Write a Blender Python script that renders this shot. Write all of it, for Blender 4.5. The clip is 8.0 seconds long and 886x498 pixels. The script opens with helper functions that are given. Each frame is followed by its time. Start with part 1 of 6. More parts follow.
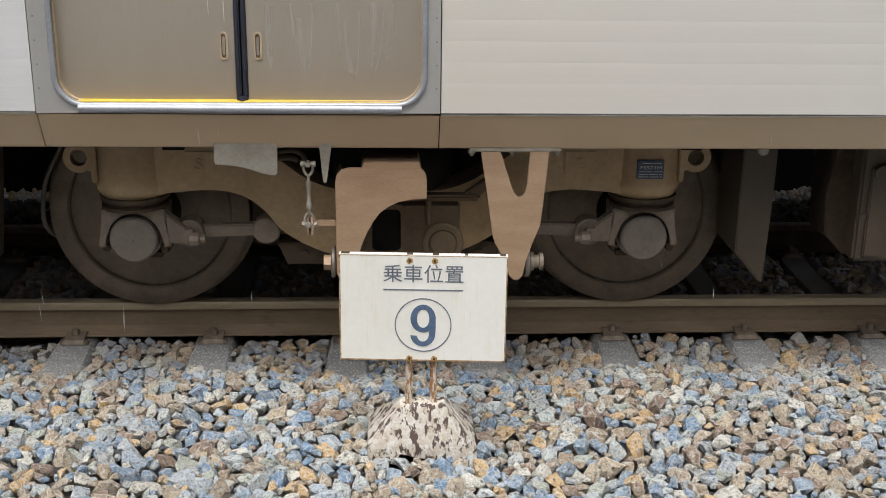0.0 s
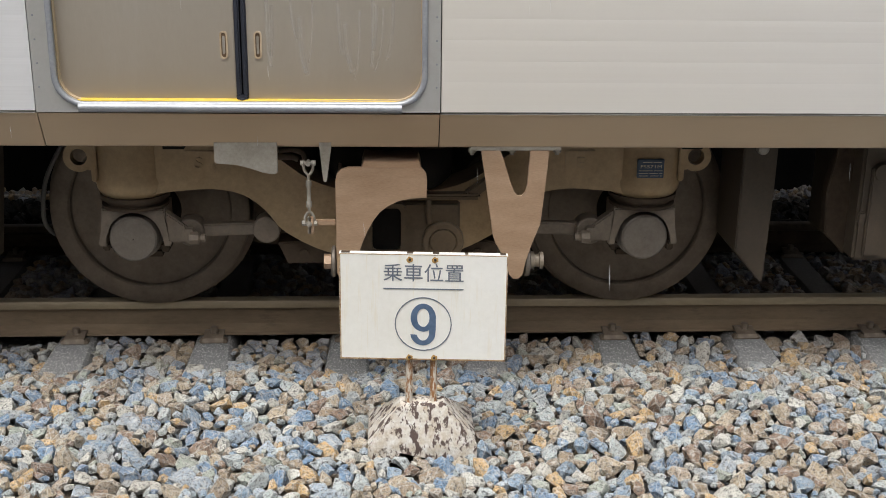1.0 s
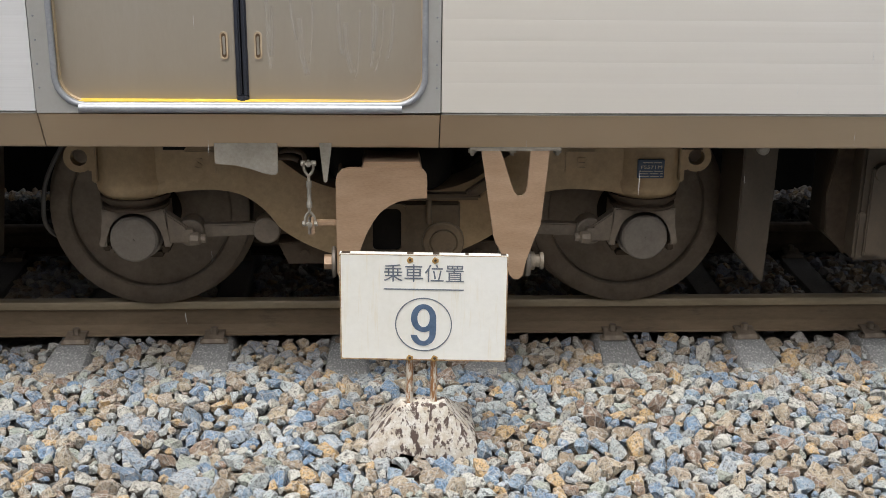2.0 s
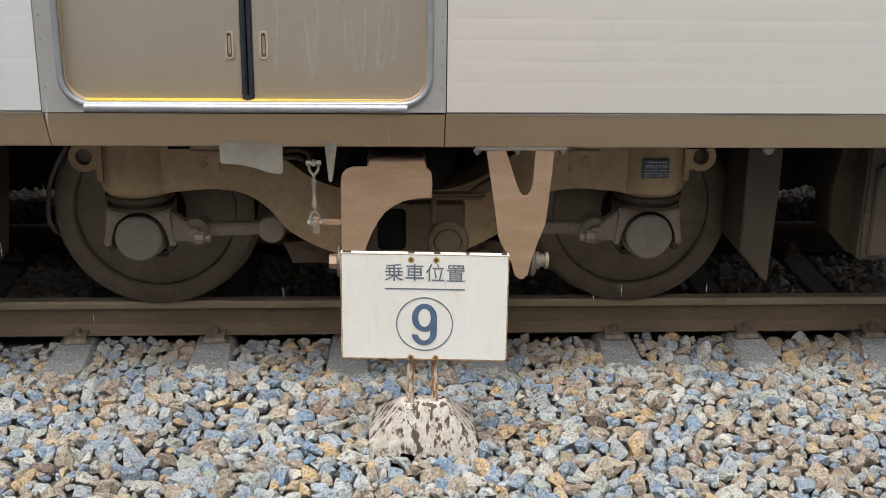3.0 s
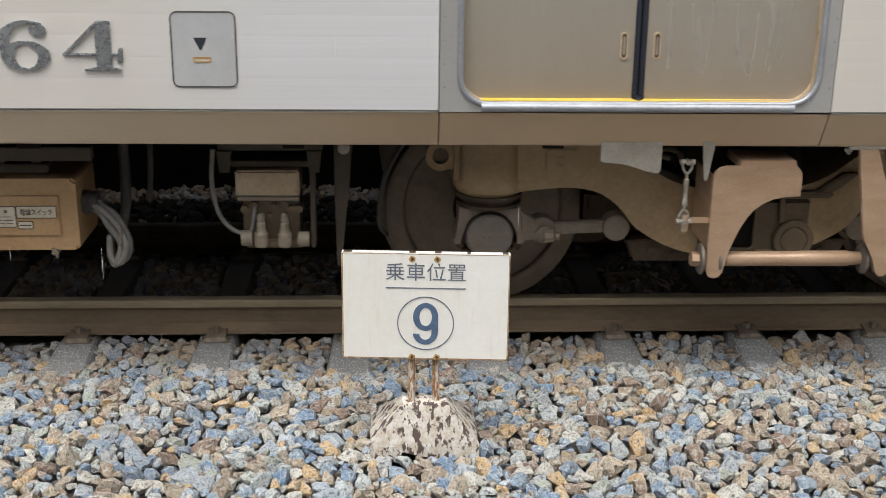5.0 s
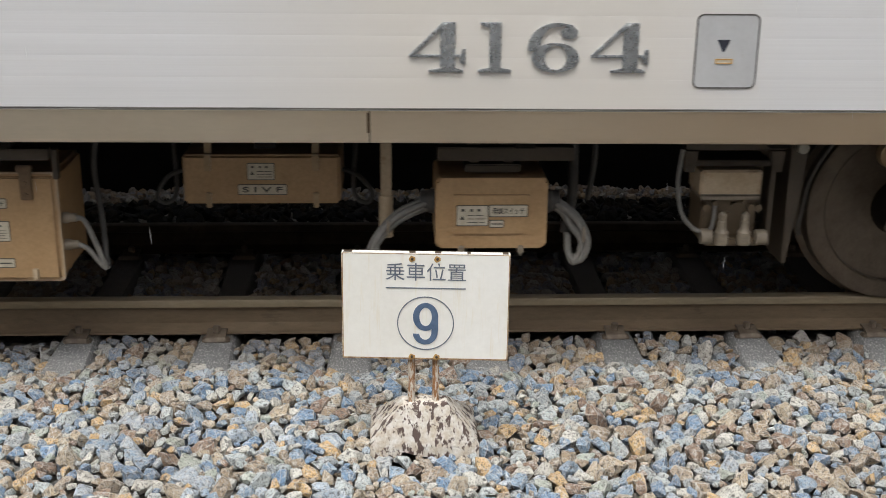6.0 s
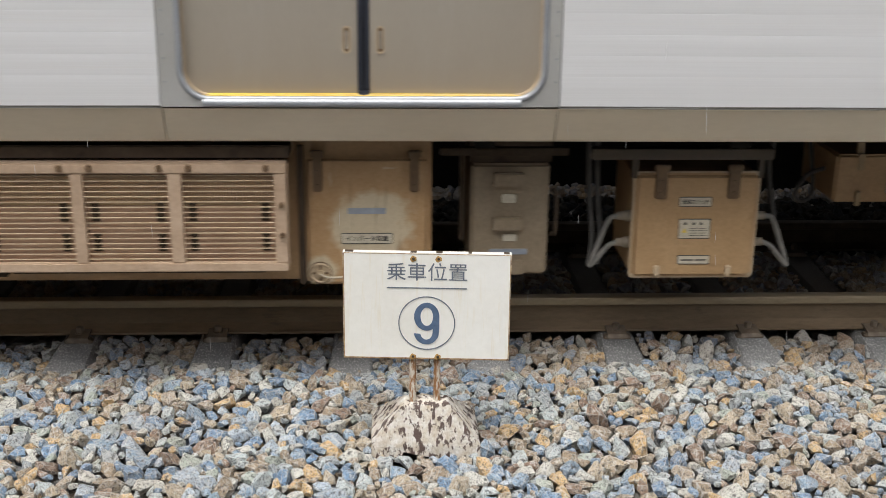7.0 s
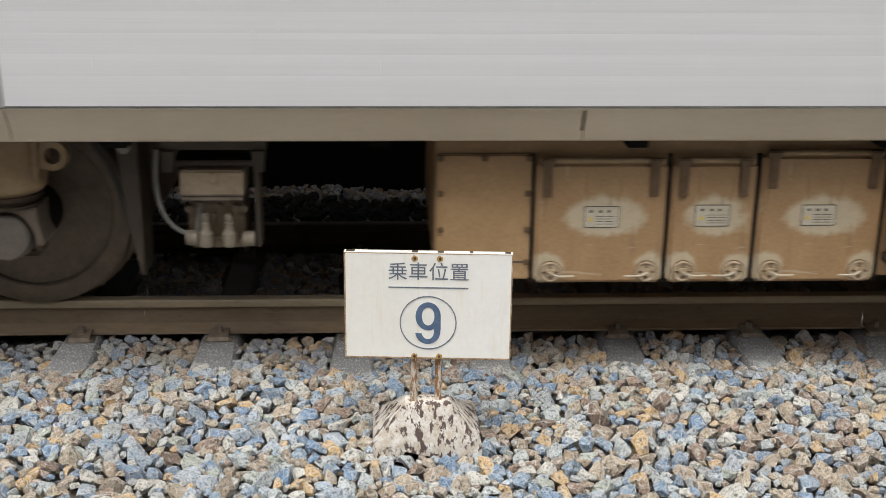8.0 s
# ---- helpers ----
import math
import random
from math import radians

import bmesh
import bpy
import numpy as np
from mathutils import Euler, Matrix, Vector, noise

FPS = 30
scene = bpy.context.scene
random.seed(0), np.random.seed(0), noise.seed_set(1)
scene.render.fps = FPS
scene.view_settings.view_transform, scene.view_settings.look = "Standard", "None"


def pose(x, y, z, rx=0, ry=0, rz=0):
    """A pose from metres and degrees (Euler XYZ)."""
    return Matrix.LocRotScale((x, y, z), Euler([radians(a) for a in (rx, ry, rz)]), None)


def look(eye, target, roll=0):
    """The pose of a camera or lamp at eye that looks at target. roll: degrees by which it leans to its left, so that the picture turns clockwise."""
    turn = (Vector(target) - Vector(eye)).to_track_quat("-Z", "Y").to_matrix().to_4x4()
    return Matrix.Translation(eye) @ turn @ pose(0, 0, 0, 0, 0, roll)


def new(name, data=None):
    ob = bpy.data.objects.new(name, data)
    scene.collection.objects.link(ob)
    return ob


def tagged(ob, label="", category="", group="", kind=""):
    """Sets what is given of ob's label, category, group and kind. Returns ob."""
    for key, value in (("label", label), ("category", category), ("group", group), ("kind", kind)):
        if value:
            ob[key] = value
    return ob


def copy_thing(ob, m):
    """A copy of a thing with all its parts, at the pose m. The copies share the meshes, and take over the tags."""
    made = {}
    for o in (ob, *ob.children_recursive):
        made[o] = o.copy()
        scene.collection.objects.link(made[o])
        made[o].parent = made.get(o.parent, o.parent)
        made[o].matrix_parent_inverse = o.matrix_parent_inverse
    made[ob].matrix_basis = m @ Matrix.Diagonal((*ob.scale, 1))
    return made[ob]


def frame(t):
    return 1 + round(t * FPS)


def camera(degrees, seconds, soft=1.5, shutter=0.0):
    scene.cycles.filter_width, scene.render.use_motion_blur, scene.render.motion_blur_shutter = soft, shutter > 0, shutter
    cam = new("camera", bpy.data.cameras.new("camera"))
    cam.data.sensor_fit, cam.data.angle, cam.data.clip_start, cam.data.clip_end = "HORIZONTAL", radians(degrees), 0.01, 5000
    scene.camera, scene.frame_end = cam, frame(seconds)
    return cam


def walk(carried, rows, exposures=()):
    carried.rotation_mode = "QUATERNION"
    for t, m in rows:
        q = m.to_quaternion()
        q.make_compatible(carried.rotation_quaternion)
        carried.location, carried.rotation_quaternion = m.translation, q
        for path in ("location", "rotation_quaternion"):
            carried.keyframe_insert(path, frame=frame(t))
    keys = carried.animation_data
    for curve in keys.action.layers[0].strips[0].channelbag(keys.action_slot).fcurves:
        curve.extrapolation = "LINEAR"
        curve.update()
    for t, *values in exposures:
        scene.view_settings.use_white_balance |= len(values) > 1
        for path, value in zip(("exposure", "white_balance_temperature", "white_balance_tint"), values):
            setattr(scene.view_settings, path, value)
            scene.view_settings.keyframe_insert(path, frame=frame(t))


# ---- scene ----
import collections

# World: x along the track, y away from the camera, z up from the rail top; the track's middle is y = 0.
cam = camera(40.94, 8.0, soft=0.5, shutter=0.14)
EYE = Vector((0.0, -5.6475, 1.9371))


def view(pitch, yaw, roll):
    a, b = radians(pitch), radians(yaw)
    way = Vector((math.sin(b) * math.cos(a), math.cos(b) * math.cos(a), -math.sin(a)))
    return look(EYE, EYE + way, roll)


# a phone held nearly still: only small turns
HELD = ((0.0, 18.474, 3.007, 0.718), (0.5, 18.512, 3.003, 0.722), (1.0, 18.520, 3.001, 0.706), (1.5, 18.492, 3.000, 0.682),
        (3.0, 18.522, 2.937, 0.690), (3.5, 18.524, 2.917, 0.681), (4.0, 18.526, 2.912, 0.682), (4.5, 18.553, 2.880, 0.688),
        (6.0, 18.558, 2.882, 0.680), (6.5, 18.557, 2.874, 0.690), (7.0, 18.566, 2.822, 0.648), (7.5, 18.577, 2.776, 0.612),
        (8.0, 18.587, 2.753, 0.604))
walk(cam, [(t, view(p, y, r)) for t, p, y, r in HELD], exposures=((0.0, 0.6), (8.0, 0.6)))

# ---- light: an overcast sky ----
world = bpy.data.worlds.new("overcast_sky")
scene.world = world
world.use_nodes = True
wn, wl = world.node_tree.nodes, world.node_tree.links
wn.clear()
sky = wn.new("ShaderNodeTexSky")
sky.sky_type, sky.sun_disc = "NISHITA", False
sky.sun_elevation, sky.sun_rotation = radians(70), radians(200)
sky.dust_density, sky.ozone_density = 4.0, 1.0
grey = wn.new("ShaderNodeHueSaturation")
grey.inputs["Saturation"].default_value = 0.28
back = wn.new("ShaderNodeBackground")
back.inputs["Strength"].default_value = 0.15
wout = wn.new("ShaderNodeOutputWorld")
wl.new(sky.outputs[0], grey.inputs["Color"])
wl.new(grey.outputs[0], back.inputs["Color"])
wl.new(back.outputs[0], wout.inputs["Surface"])
sun_data = bpy.data.lights.new("sun", "SUN")
sun_data.energy, sun_data.angle, sun_data.color = 1.5, radians(35), (1.0, 0.96, 0.9)
sun = new("sun", sun_data)
sun.matrix_world = look((0, 0, 0), (0.14, 0.42, -1.0))


# ---- materials ----
def nodes_of(name):
    m = bpy.data.materials.new(name)
    m.use_nodes = True
    n, l = m.node_tree.nodes, m.node_tree.links
    return m, n, l, n["Principled BSDF"]


def noise_node(n, l, co, scale, detail=6.0, rough=0.6, stretch=None):
    t = n.new("ShaderNodeTexNoise")
    t.inputs["Scale"].default_value, t.inputs["Detail"].default_value, t.inputs["Roughness"].default_value = scale, detail, rough
    if stretch:
        mp = n.new("ShaderNodeMapping")
        mp.inputs["Scale"].default_value = stretch
        l.new(co, mp.inputs["Vector"])
        co = mp.outputs[0]
    l.new(co, t.inputs["Vector"])
    return t.outputs["Fac"]


def ramp(n, l, fac, stops):
    r = n.new("ShaderNodeValToRGB")
    e = r.color_ramp.elements
    while len(e) < len(stops):
        e.new(0.5)
    for k, (p, c) in enumerate(stops):
        e[k].position, e[k].color = p, (*c, 1)
    l.new(fac, r.inputs[0])
    return r.outputs[0]


def mix(n, l, fac, a, b):
    m = n.new("ShaderNodeMix")
    m.data_type = "RGBA"
    for sock, v in ((m.inputs["Factor"], fac), (m.inputs["A"], a), (m.inputs["B"], b)):
        if isinstance(v, (tuple, float, int)):
            sock.default_value = (*v, 1) if isinstance(v, tuple) else v
        else:
            l.new(v, sock)
    return m.outputs["Result"]


def bump(n, l, bsdf, height, strength, dist):
    b = n.new("ShaderNodeBump")
    b.inputs["Strength"].default_value, b.inputs["Distance"].default_value = strength, dist
    l.new(height, b.inputs["Height"])
    l.new(b.outputs[0], bsdf.inputs["Normal"])


def surface(name, dark, light, scale=6.0, rough=0.6, metal=0.0, grain=60.0, relief=0.3, dist=0.002, stain=None, stain_at=(0.52, 0.62), stretch=None, vary=0.0, run=None):
    """Two colours mixed by coarse and fine noise, stains with ragged edges, fine relief."""
    m, n, l, b = nodes_of(name)
    co = n.new("ShaderNodeTexCoord").outputs["Object"]
    coarse = noise_node(n, l, co, scale, 6, 0.6, stretch)
    col = ramp(n, l, coarse, ((0.32, dark), (0.68, light)))
    fine = noise_node(n, l, co, grain, 4, 0.7, stretch)
    col = mix(n, l, 0.05 if relief < 0.03 else 0.18, col, ramp(n, l, fine, ((0.35, tuple(c * 0.5 for c in dark)), (0.65, tuple(min(1, c * 1.3) for c in light)))))
    if stain:
        s = noise_node(n, l, co, scale * 1.7, 9, 0.7, run or stretch)
        col = mix(n, l, ramp(n, l, s, ((stain_at[0], (0, 0, 0)), (stain_at[1], (1, 1, 1)))), col, stain)
    if vary:
        info = n.new("ShaderNodeObjectInfo")
        hsv = n.new("ShaderNodeHueSaturation")
        mr = n.new("ShaderNodeMapRange")
        mr.inputs["To Min"].default_value, mr.inputs["To Max"].default_value = 1 - vary, 1 + vary
        l.new(info.outputs["Random"], mr.inputs["Value"])
        l.new(mr.outputs[0], hsv.inputs["Value"])
        l.new(col, hsv.inputs["Color"])
        col = hsv.outputs[0]
    l.new(col, b.inputs["Base Color"])
    rr = n.new("ShaderNodeMapRange")
    rr.inputs["To Min"].default_value, rr.inputs["To Max"].default_value = max(0.05, rough - 0.1), min(1, rough + 0.1)
    l.new(fine, rr.inputs["Value"])
    l.new(rr.outputs[0], b.inputs["Roughness"])
    b.inputs["Metallic"].default_value = metal
    bump(n, l, b, fine, relief, dist)
    return m


def cover_paint(name, wide, label_z, low_z, tone=1.0, tall=0.085):
    """Dusty tan paint, rubbed paler round the label and round the two lower latches. Object space, origin at the label."""
    m, n, l, b = nodes_of(name)
    co = n.new("ShaderNodeTexCoord").outputs["Object"]
    coarse = noise_node(n, l, co, 5, 6, 0.6)
    col = ramp(n, l, coarse, ((0.3, (0.305 * tone, 0.178 * tone, 0.08 * tone)), (0.7, (0.40 * tone, 0.248 * tone, 0.12 * tone))))
    ragged = noise_node(n, l, co, 13, 7, 0.65)

    def patch(cx, cz, rx, rz, amount, col):
        sub = n.new("ShaderNodeVectorMath")
        sub.operation = "SUBTRACT"
        sub.inputs[1].default_value = (cx, 0, cz)
        l.new(co, sub.inputs[0])
        mul = n.new("ShaderNodeVectorMath")
        mul.operation = "MULTIPLY"
        mul.inputs[1].default_value = (1 / rx, 0, 1 / rz)
        l.new(sub.outputs[0], mul.inputs[0])
        ln = n.new("ShaderNodeVectorMath")
        ln.operation = "LENGTH"
        l.new(mul.outputs[0], ln.inputs[0])
        add = n.new("ShaderNodeMath")
        add.operation = "MULTIPLY_ADD"
        add.inputs[1].default_value = 1.1
        l.new(ragged, add.inputs[0])
        l.new(ln.outputs["Value"], add.inputs[2])
        fac = ramp(n, l, add.outputs[0], ((0.0, (amount, amount, amount)), (1.0, (0, 0, 0))))
        e = fac.node.color_ramp.elements
        sc = n.new("ShaderNodeMath")
        sc.operation = "MULTIPLY"
        sc.inputs[1].default_value = 0.5
        l.new(add.outputs[0], sc.inputs[0])
        l.new(sc.outputs[0], fac.node.inputs[0])
        e[0].position, e[1].position = 0.66, 0.80
        return mix(n, l, fac, col, (0.55, 0.48, 0.345))

    col = patch(0.02, label_z, 0.17 if wide > 0.2 else 0.13, tall, 0.85, col)
    for s in (-1, 1):
        col = patch(s * (wide - 0.06), low_z + 0.06, 0.07, 0.075, 0.85, col)
    fine = noise_node(n, l, co, 70, 4, 0.7)
    col = mix(n, l, 0.15, col, ramp(n, l, fine, ((0.35, (0.12, 0.07, 0.035)), (0.65, (0.5, 0.4, 0.27)))))
    streak = noise_node(n, l, co, 7, 3, 0.5, (6, 1, 0.6))
    col = mix(n, l, ramp(n, l, streak, ((0.6, (0, 0, 0)), (0.75, (0.5, 0.5, 0.5)))), col, (0.2, 0.12, 0.06))
    for scale, stretch in ((5.0, (1.0, 1.0, 7.0)), (6.5, (6.0, 1.0, 1.2))):
        scratch = noise_node(n, l, co, scale, 5, 0.6, stretch)
        col = mix(n, l, ramp(n, l, scratch, ((0.66, (0, 0, 0)), (0.69, (0.5, 0.5, 0.5)))), col, (0.52, 0.44, 0.33))
    l.new(col, b.inputs["Base Color"])
    b.inputs["Roughness"].default_value = 0.55
    bump(n, l, b, fine, 0.25, 0.002)
    return m


PANEL = surface("dull_stainless_panel", (0.70, 0.70, 0.705), (0.755, 0.76, 0.77), 1.1, 0.38, 0.3, 26, 0.02, 0.0005, (0.69, 0.665, 0.625), (0.62, 0.85), (0.05, 1, 7))
SKIRT = surface("dusty_stainless_skirt", (0.60, 0.51, 0.385), (0.70, 0.615, 0.485), 1.5, 0.38, 0.3, 50, 0.02, 0.0005, (0.50, 0.39, 0.27), (0.6, 0.85), (0.35, 1, 1))
DOORSKIN = surface("brushed_door_steel", (0.40, 0.365, 0.31), (0.445, 0.415, 0.36), 1.6, 0.34, 0.45, 60, 0.02, 0.0005, (0.47, 0.45, 0.41), (0.58, 0.8), (1.3, 1, 0.35))
FRAMESTEEL = surface("worn_frame_steel", (0.44, 0.435, 0.41), (0.53, 0.53, 0.515), 1.6, 0.32, 0.5, 60, 0.02, 0.0005, (0.40, 0.37, 0.31), (0.6, 0.9))
BRIGHT = surface("bright_steel", (0.30, 0.315, 0.34), (0.38, 0.395, 0.42), 10, 0.5, 0.55, 90, 0.03, 0.0005)
YELLOW = surface("yellow_strip", (0.62, 0.42, 0.04), (0.75, 0.56, 0.10), 14, 0.5, 0.0, 60, 0.2, 0.001)
RUBBER = surface("dark_blue_rubber", (0.012, 0.014, 0.022), (0.022, 0.026, 0.04), 10, 0.55)
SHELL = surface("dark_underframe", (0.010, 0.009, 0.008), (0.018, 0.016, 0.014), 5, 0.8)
ROOF = surface("grey_shell", (0.4, 0.4, 0.4), (0.5, 0.5, 0.5), 2, 0.5)
BOGIE = surface("brake_dust_brown", (0.28, 0.192, 0.10), (0.42, 0.30, 0.17), 3, 0.36, 0.1, 45, 0.12, 0.002, (0.19, 0.13, 0.074), (0.55, 0.8))
CASTING = surface("dark_brown_casting", (0.10, 0.072, 0.044), (0.16, 0.115, 0.07), 5, 0.5, 0.1, 45, 0.2, 0.002, (0.07, 0.05, 0.032), (0.56, 0.75))
IRON = surface("dark_brown_iron", (0.052, 0.037, 0.026), (0.095, 0.07, 0.05), 8, 0.6, 0.25, 50, 0.3, 0.002, (0.04, 0.03, 0.024), (0.56, 0.7))
BOXARM = surface("axle_box_grey_brown", (0.16, 0.128, 0.095), (0.24, 0.195, 0.15), 9, 0.58, 0.2, 60, 0.3, 0.002)
CAPGREY = surface("axle_cap_grey", (0.15, 0.128, 0.105), (0.195, 0.17, 0.142), 14, 0.5, 0.3, 80, 0.2, 0.001)
TYRE = surface("wheel_rim_steel", (0.125, 0.096, 0.07), (0.19, 0.148, 0.11), 12, 0.5, 0.4, 60, 0.2, 0.001)
DISC = surface("wheel_disc_black", (0.011, 0.008, 0.0062), (0.020, 0.0148, 0.011), 7, 0.8, 0.0, 50, 0.3, 0.002)
PLATE = surface("tan_dusted_plate", (0.34, 0.222, 0.138), (0.43, 0.297, 0.198), 5, 0.40, 0.15, 70, 0.10, 0.001, (0.26, 0.165, 0.10), (0.62, 0.8), (1, 1, 4))
GALV = surface("dusty_zinc", (0.30, 0.27, 0.22), (0.42, 0.39, 0.34), 12, 0.45, 0.5, 70, 0.2, 0.001)
BOXTAN = surface("tan_box_paint", (0.345, 0.208, 0.097), (0.435, 0.283, 0.145), 4, 0.5, 0.0, 60, 0.12, 0.0015, (0.29, 0.172, 0.08), (0.58, 0.78))
BOXPALE = surface("pale_rubbed_paint", (0.40, 0.30, 0.19), (0.50, 0.40, 0.28), 7, 0.6, 0.0, 60, 0.25, 0.002, (0.30, 0.19, 0.10), (0.56, 0.7))
BOXGREY = surface("dusty_grey_brown_paint", (0.20, 0.152, 0.098), (0.275, 0.215, 0.145), 5, 0.65, 0.0, 60, 0.25, 0.002)
BOXDARK = surface("dark_dusty_brown", (0.055, 0.041, 0.027), (0.085, 0.064, 0.044), 5, 0.6)
CREAM = surface("cream_grille_paint", (0.37, 0.26, 0.175), (0.47, 0.35, 0.25), 8, 0.55, 0.0, 60, 0.2, 0.001, (0.27, 0.18, 0.11), (0.58, 0.74))
COOLER = surface("dusty_copper_fins", (0.33, 0.205, 0.135), (0.42, 0.275, 0.19), 6, 0.6, 0.1, 60, 0.3, 0.002)
LABELWHITE = surface("aged_label_white", (0.46, 0.41, 0.31), (0.56, 0.51, 0.41), 20, 0.5)
LABELBLUE = surface("faded_blue_label", (0.22, 0.25, 0.30), (0.30, 0.33, 0.38), 20, 0.5)
PLATEBLUE = surface("blue_maker_plate", (0.035, 0.06, 0.105), (0.06, 0.09, 0.14), 30, 0.45)
INK = surface("faded_black_ink", (0.05, 0.045, 0.04), (0.085, 0.078, 0.07), 30, 0.6)
HINGE = surface("brown_hinge", (0.11, 0.066, 0.035), (0.18, 0.115, 0.062), 12, 0.55, 0.15)
STREAK = surface("dried_rinse_mark", (0.52, 0.50, 0.46), (0.62, 0.61, 0.59), 30, 0.5, 0.2)
STREAK.node_tree.nodes["Principled BSDF"].inputs["Alpha"].default_value = 0.17
CABLE = surface("grey_cable", (0.13, 0.122, 0.11), (0.21, 0.20, 0.18), 14, 0.55)
CABLEDARK = surface("dark_cable", (0.045, 0.042, 0.04), (0.075, 0.07, 0.064), 14, 0.6)
CABLEMID = surface("dusty_hose", (0.085, 0.078, 0.07), (0.13, 0.12, 0.108), 14, 0.6)
RAILSIDE = surface("rust_brown_rail", (0.19, 0.136, 0.084), (0.255, 0.19, 0.124), 7, 0.6, 0.1, 40, 0.3, 0.002, (0.11, 0.078, 0.055), (0.58, 0.75), (0.4, 1, 1.5))
RAILTOP = surface("rolled_rail_head", (0.28, 0.222, 0.14), (0.37, 0.30, 0.20), 5, 0.4, 0.25, 60, 0.1, 0.001, None, (0.5, 0.6), (0.3, 4, 1))
DARKTRIM = surface("grey_seam_trim", (0.17, 0.16, 0.145), (0.24, 0.23, 0.21), 8, 0.5, 0.2)
CLIP = surface("rusty_clip", (0.15, 0.115, 0.085), (0.23, 0.185, 0.14), 25, 0.6, 0.3, 80, 0.3, 0.001)
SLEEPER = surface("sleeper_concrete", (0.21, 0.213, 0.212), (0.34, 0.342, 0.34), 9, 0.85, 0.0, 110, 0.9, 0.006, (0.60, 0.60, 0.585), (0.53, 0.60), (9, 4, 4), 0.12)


def shade_between_rails(m):
    """Sleepers darken from rail to rail: shade under the train painted into their colour."""
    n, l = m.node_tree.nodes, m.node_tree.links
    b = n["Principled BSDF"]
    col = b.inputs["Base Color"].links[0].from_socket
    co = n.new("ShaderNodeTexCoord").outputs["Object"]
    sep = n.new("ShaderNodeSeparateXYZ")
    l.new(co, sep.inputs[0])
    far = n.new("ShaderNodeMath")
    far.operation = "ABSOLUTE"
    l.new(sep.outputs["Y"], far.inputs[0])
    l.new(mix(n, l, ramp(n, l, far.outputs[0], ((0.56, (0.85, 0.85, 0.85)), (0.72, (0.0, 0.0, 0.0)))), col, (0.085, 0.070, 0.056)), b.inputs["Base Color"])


shade_between_rails(SLEEPER)


def dirt_along(m, stops, tint, axis="X", reach=(0.0, 1.0)):
    """Dirt that has settled along the car: stops of (place, amount) on one axis of the car, with a ragged edge."""
    n, l = m.node_tree.nodes, m.node_tree.links
    b = n["Principled BSDF"]
    col = b.inputs["Base Color"].links[0].from_socket
    co = n.new("ShaderNodeTexCoord").outputs["Object"]
    sep = n.new("ShaderNodeSeparateXYZ")
    l.new(co, sep.inputs[0])
    ragged = n.new("ShaderNodeMath")
    ragged.operation = "MULTIPLY_ADD"
    ragged.inputs[1].default_value = 0.06 * (reach[1] - reach[0]) / 4
    l.new(noise_node(n, l, co, 2.2, 5, 0.65), ragged.inputs[0])
    l.new(sep.outputs[axis], ragged.inputs[2])
    mr = n.new("ShaderNodeMapRange")
    mr.inputs["From Min"].default_value, mr.inputs["From Max"].default_value = reach
    l.new(ragged.outputs[0], mr.inputs["Value"])
    span = reach[1] - reach[0]
    fac = ramp(n, l, mr.outputs[0], [((p - reach[0]) / span, (a, a, a)) for p, a in stops])
    l.new(mix(n, l, fac, col, tint), b.inputs["Base Color"])


# brake dust browns the sill sheet over the bogie; the side sheet is stained round the first door and the number
dirt_along(SKIRT, ((-4.5, 0.05), (-2.6, 0.45), (-1.5, 0.75), (-0.4, 0.95), (1.6, 0.7), (2.8, 0.45)), (0.50, 0.365, 0.235), "X", (-5.0, 3.0))
dirt_along(PANEL, ((-4.0, 0.0), (-3.2, 0.65), (-2.3, 0.6), (-1.8, 0.0), (0.1, 0.0), (0.22, 0.75), (1.2, 0.6), (2.8, 0.3)), (0.735, 0.685, 0.60), "X", (-5.0, 3.0))
dirt_along(DOORSKIN, ((-0.54, 0.85), (-0.40, 0.45), (-0.1, 0.1)), (0.39, 0.315, 0.23), "Z", (-0.6, 0.4))
# near-black concrete: shade behind the train put into the colour
DARKWALL = surface("shade_dark_concrete", (0.008, 0.0075, 0.007), (0.016, 0.015, 0.014), 3, 0.9)
BACKWALL = surface("plain_rendered_wall", (0.17, 0.16, 0.15), (0.22, 0.21, 0.195), 2, 0.8)
PLATFORM = surface("platform_concrete", (0.3, 0.29, 0.27), (0.4, 0.39, 0.36), 3, 0.8)
SIGNWHITE = surface("weathered_sign_enamel", (0.755, 0.745, 0.69), (0.80, 0.80, 0.765), 3, 0.36, 0.0, 40, 0.025, 0.001, (0.70, 0.63, 0.47), (0.54, 0.80), None, 0.0, (9, 1, 0.6))
SIGNRUST = surface("rust_edge", (0.24, 0.125, 0.05), (0.55, 0.42, 0.24), 30, 0.7, 0.0, 90, 0.3, 0.001, (0.16, 0.075, 0.03), (0.5, 0.6))
SIGNINK = surface("slate_blue_ink", (0.105, 0.125, 0.165), (0.17, 0.19, 0.225), 25, 0.55)
SIGNBLUE = surface("faded_navy_ink", (0.06, 0.105, 0.185), (0.105, 0.155, 0.245), 25, 0.5)
POSTRUST = surface("flaking_post", (0.56, 0.50, 0.42), (0.72, 0.67, 0.58), 14, 0.7, 0.0, 70, 0.5, 0.003, (0.30, 0.145, 0.055), (0.46, 0.53), None, 0.0, (2.5, 2.5, 0.6))
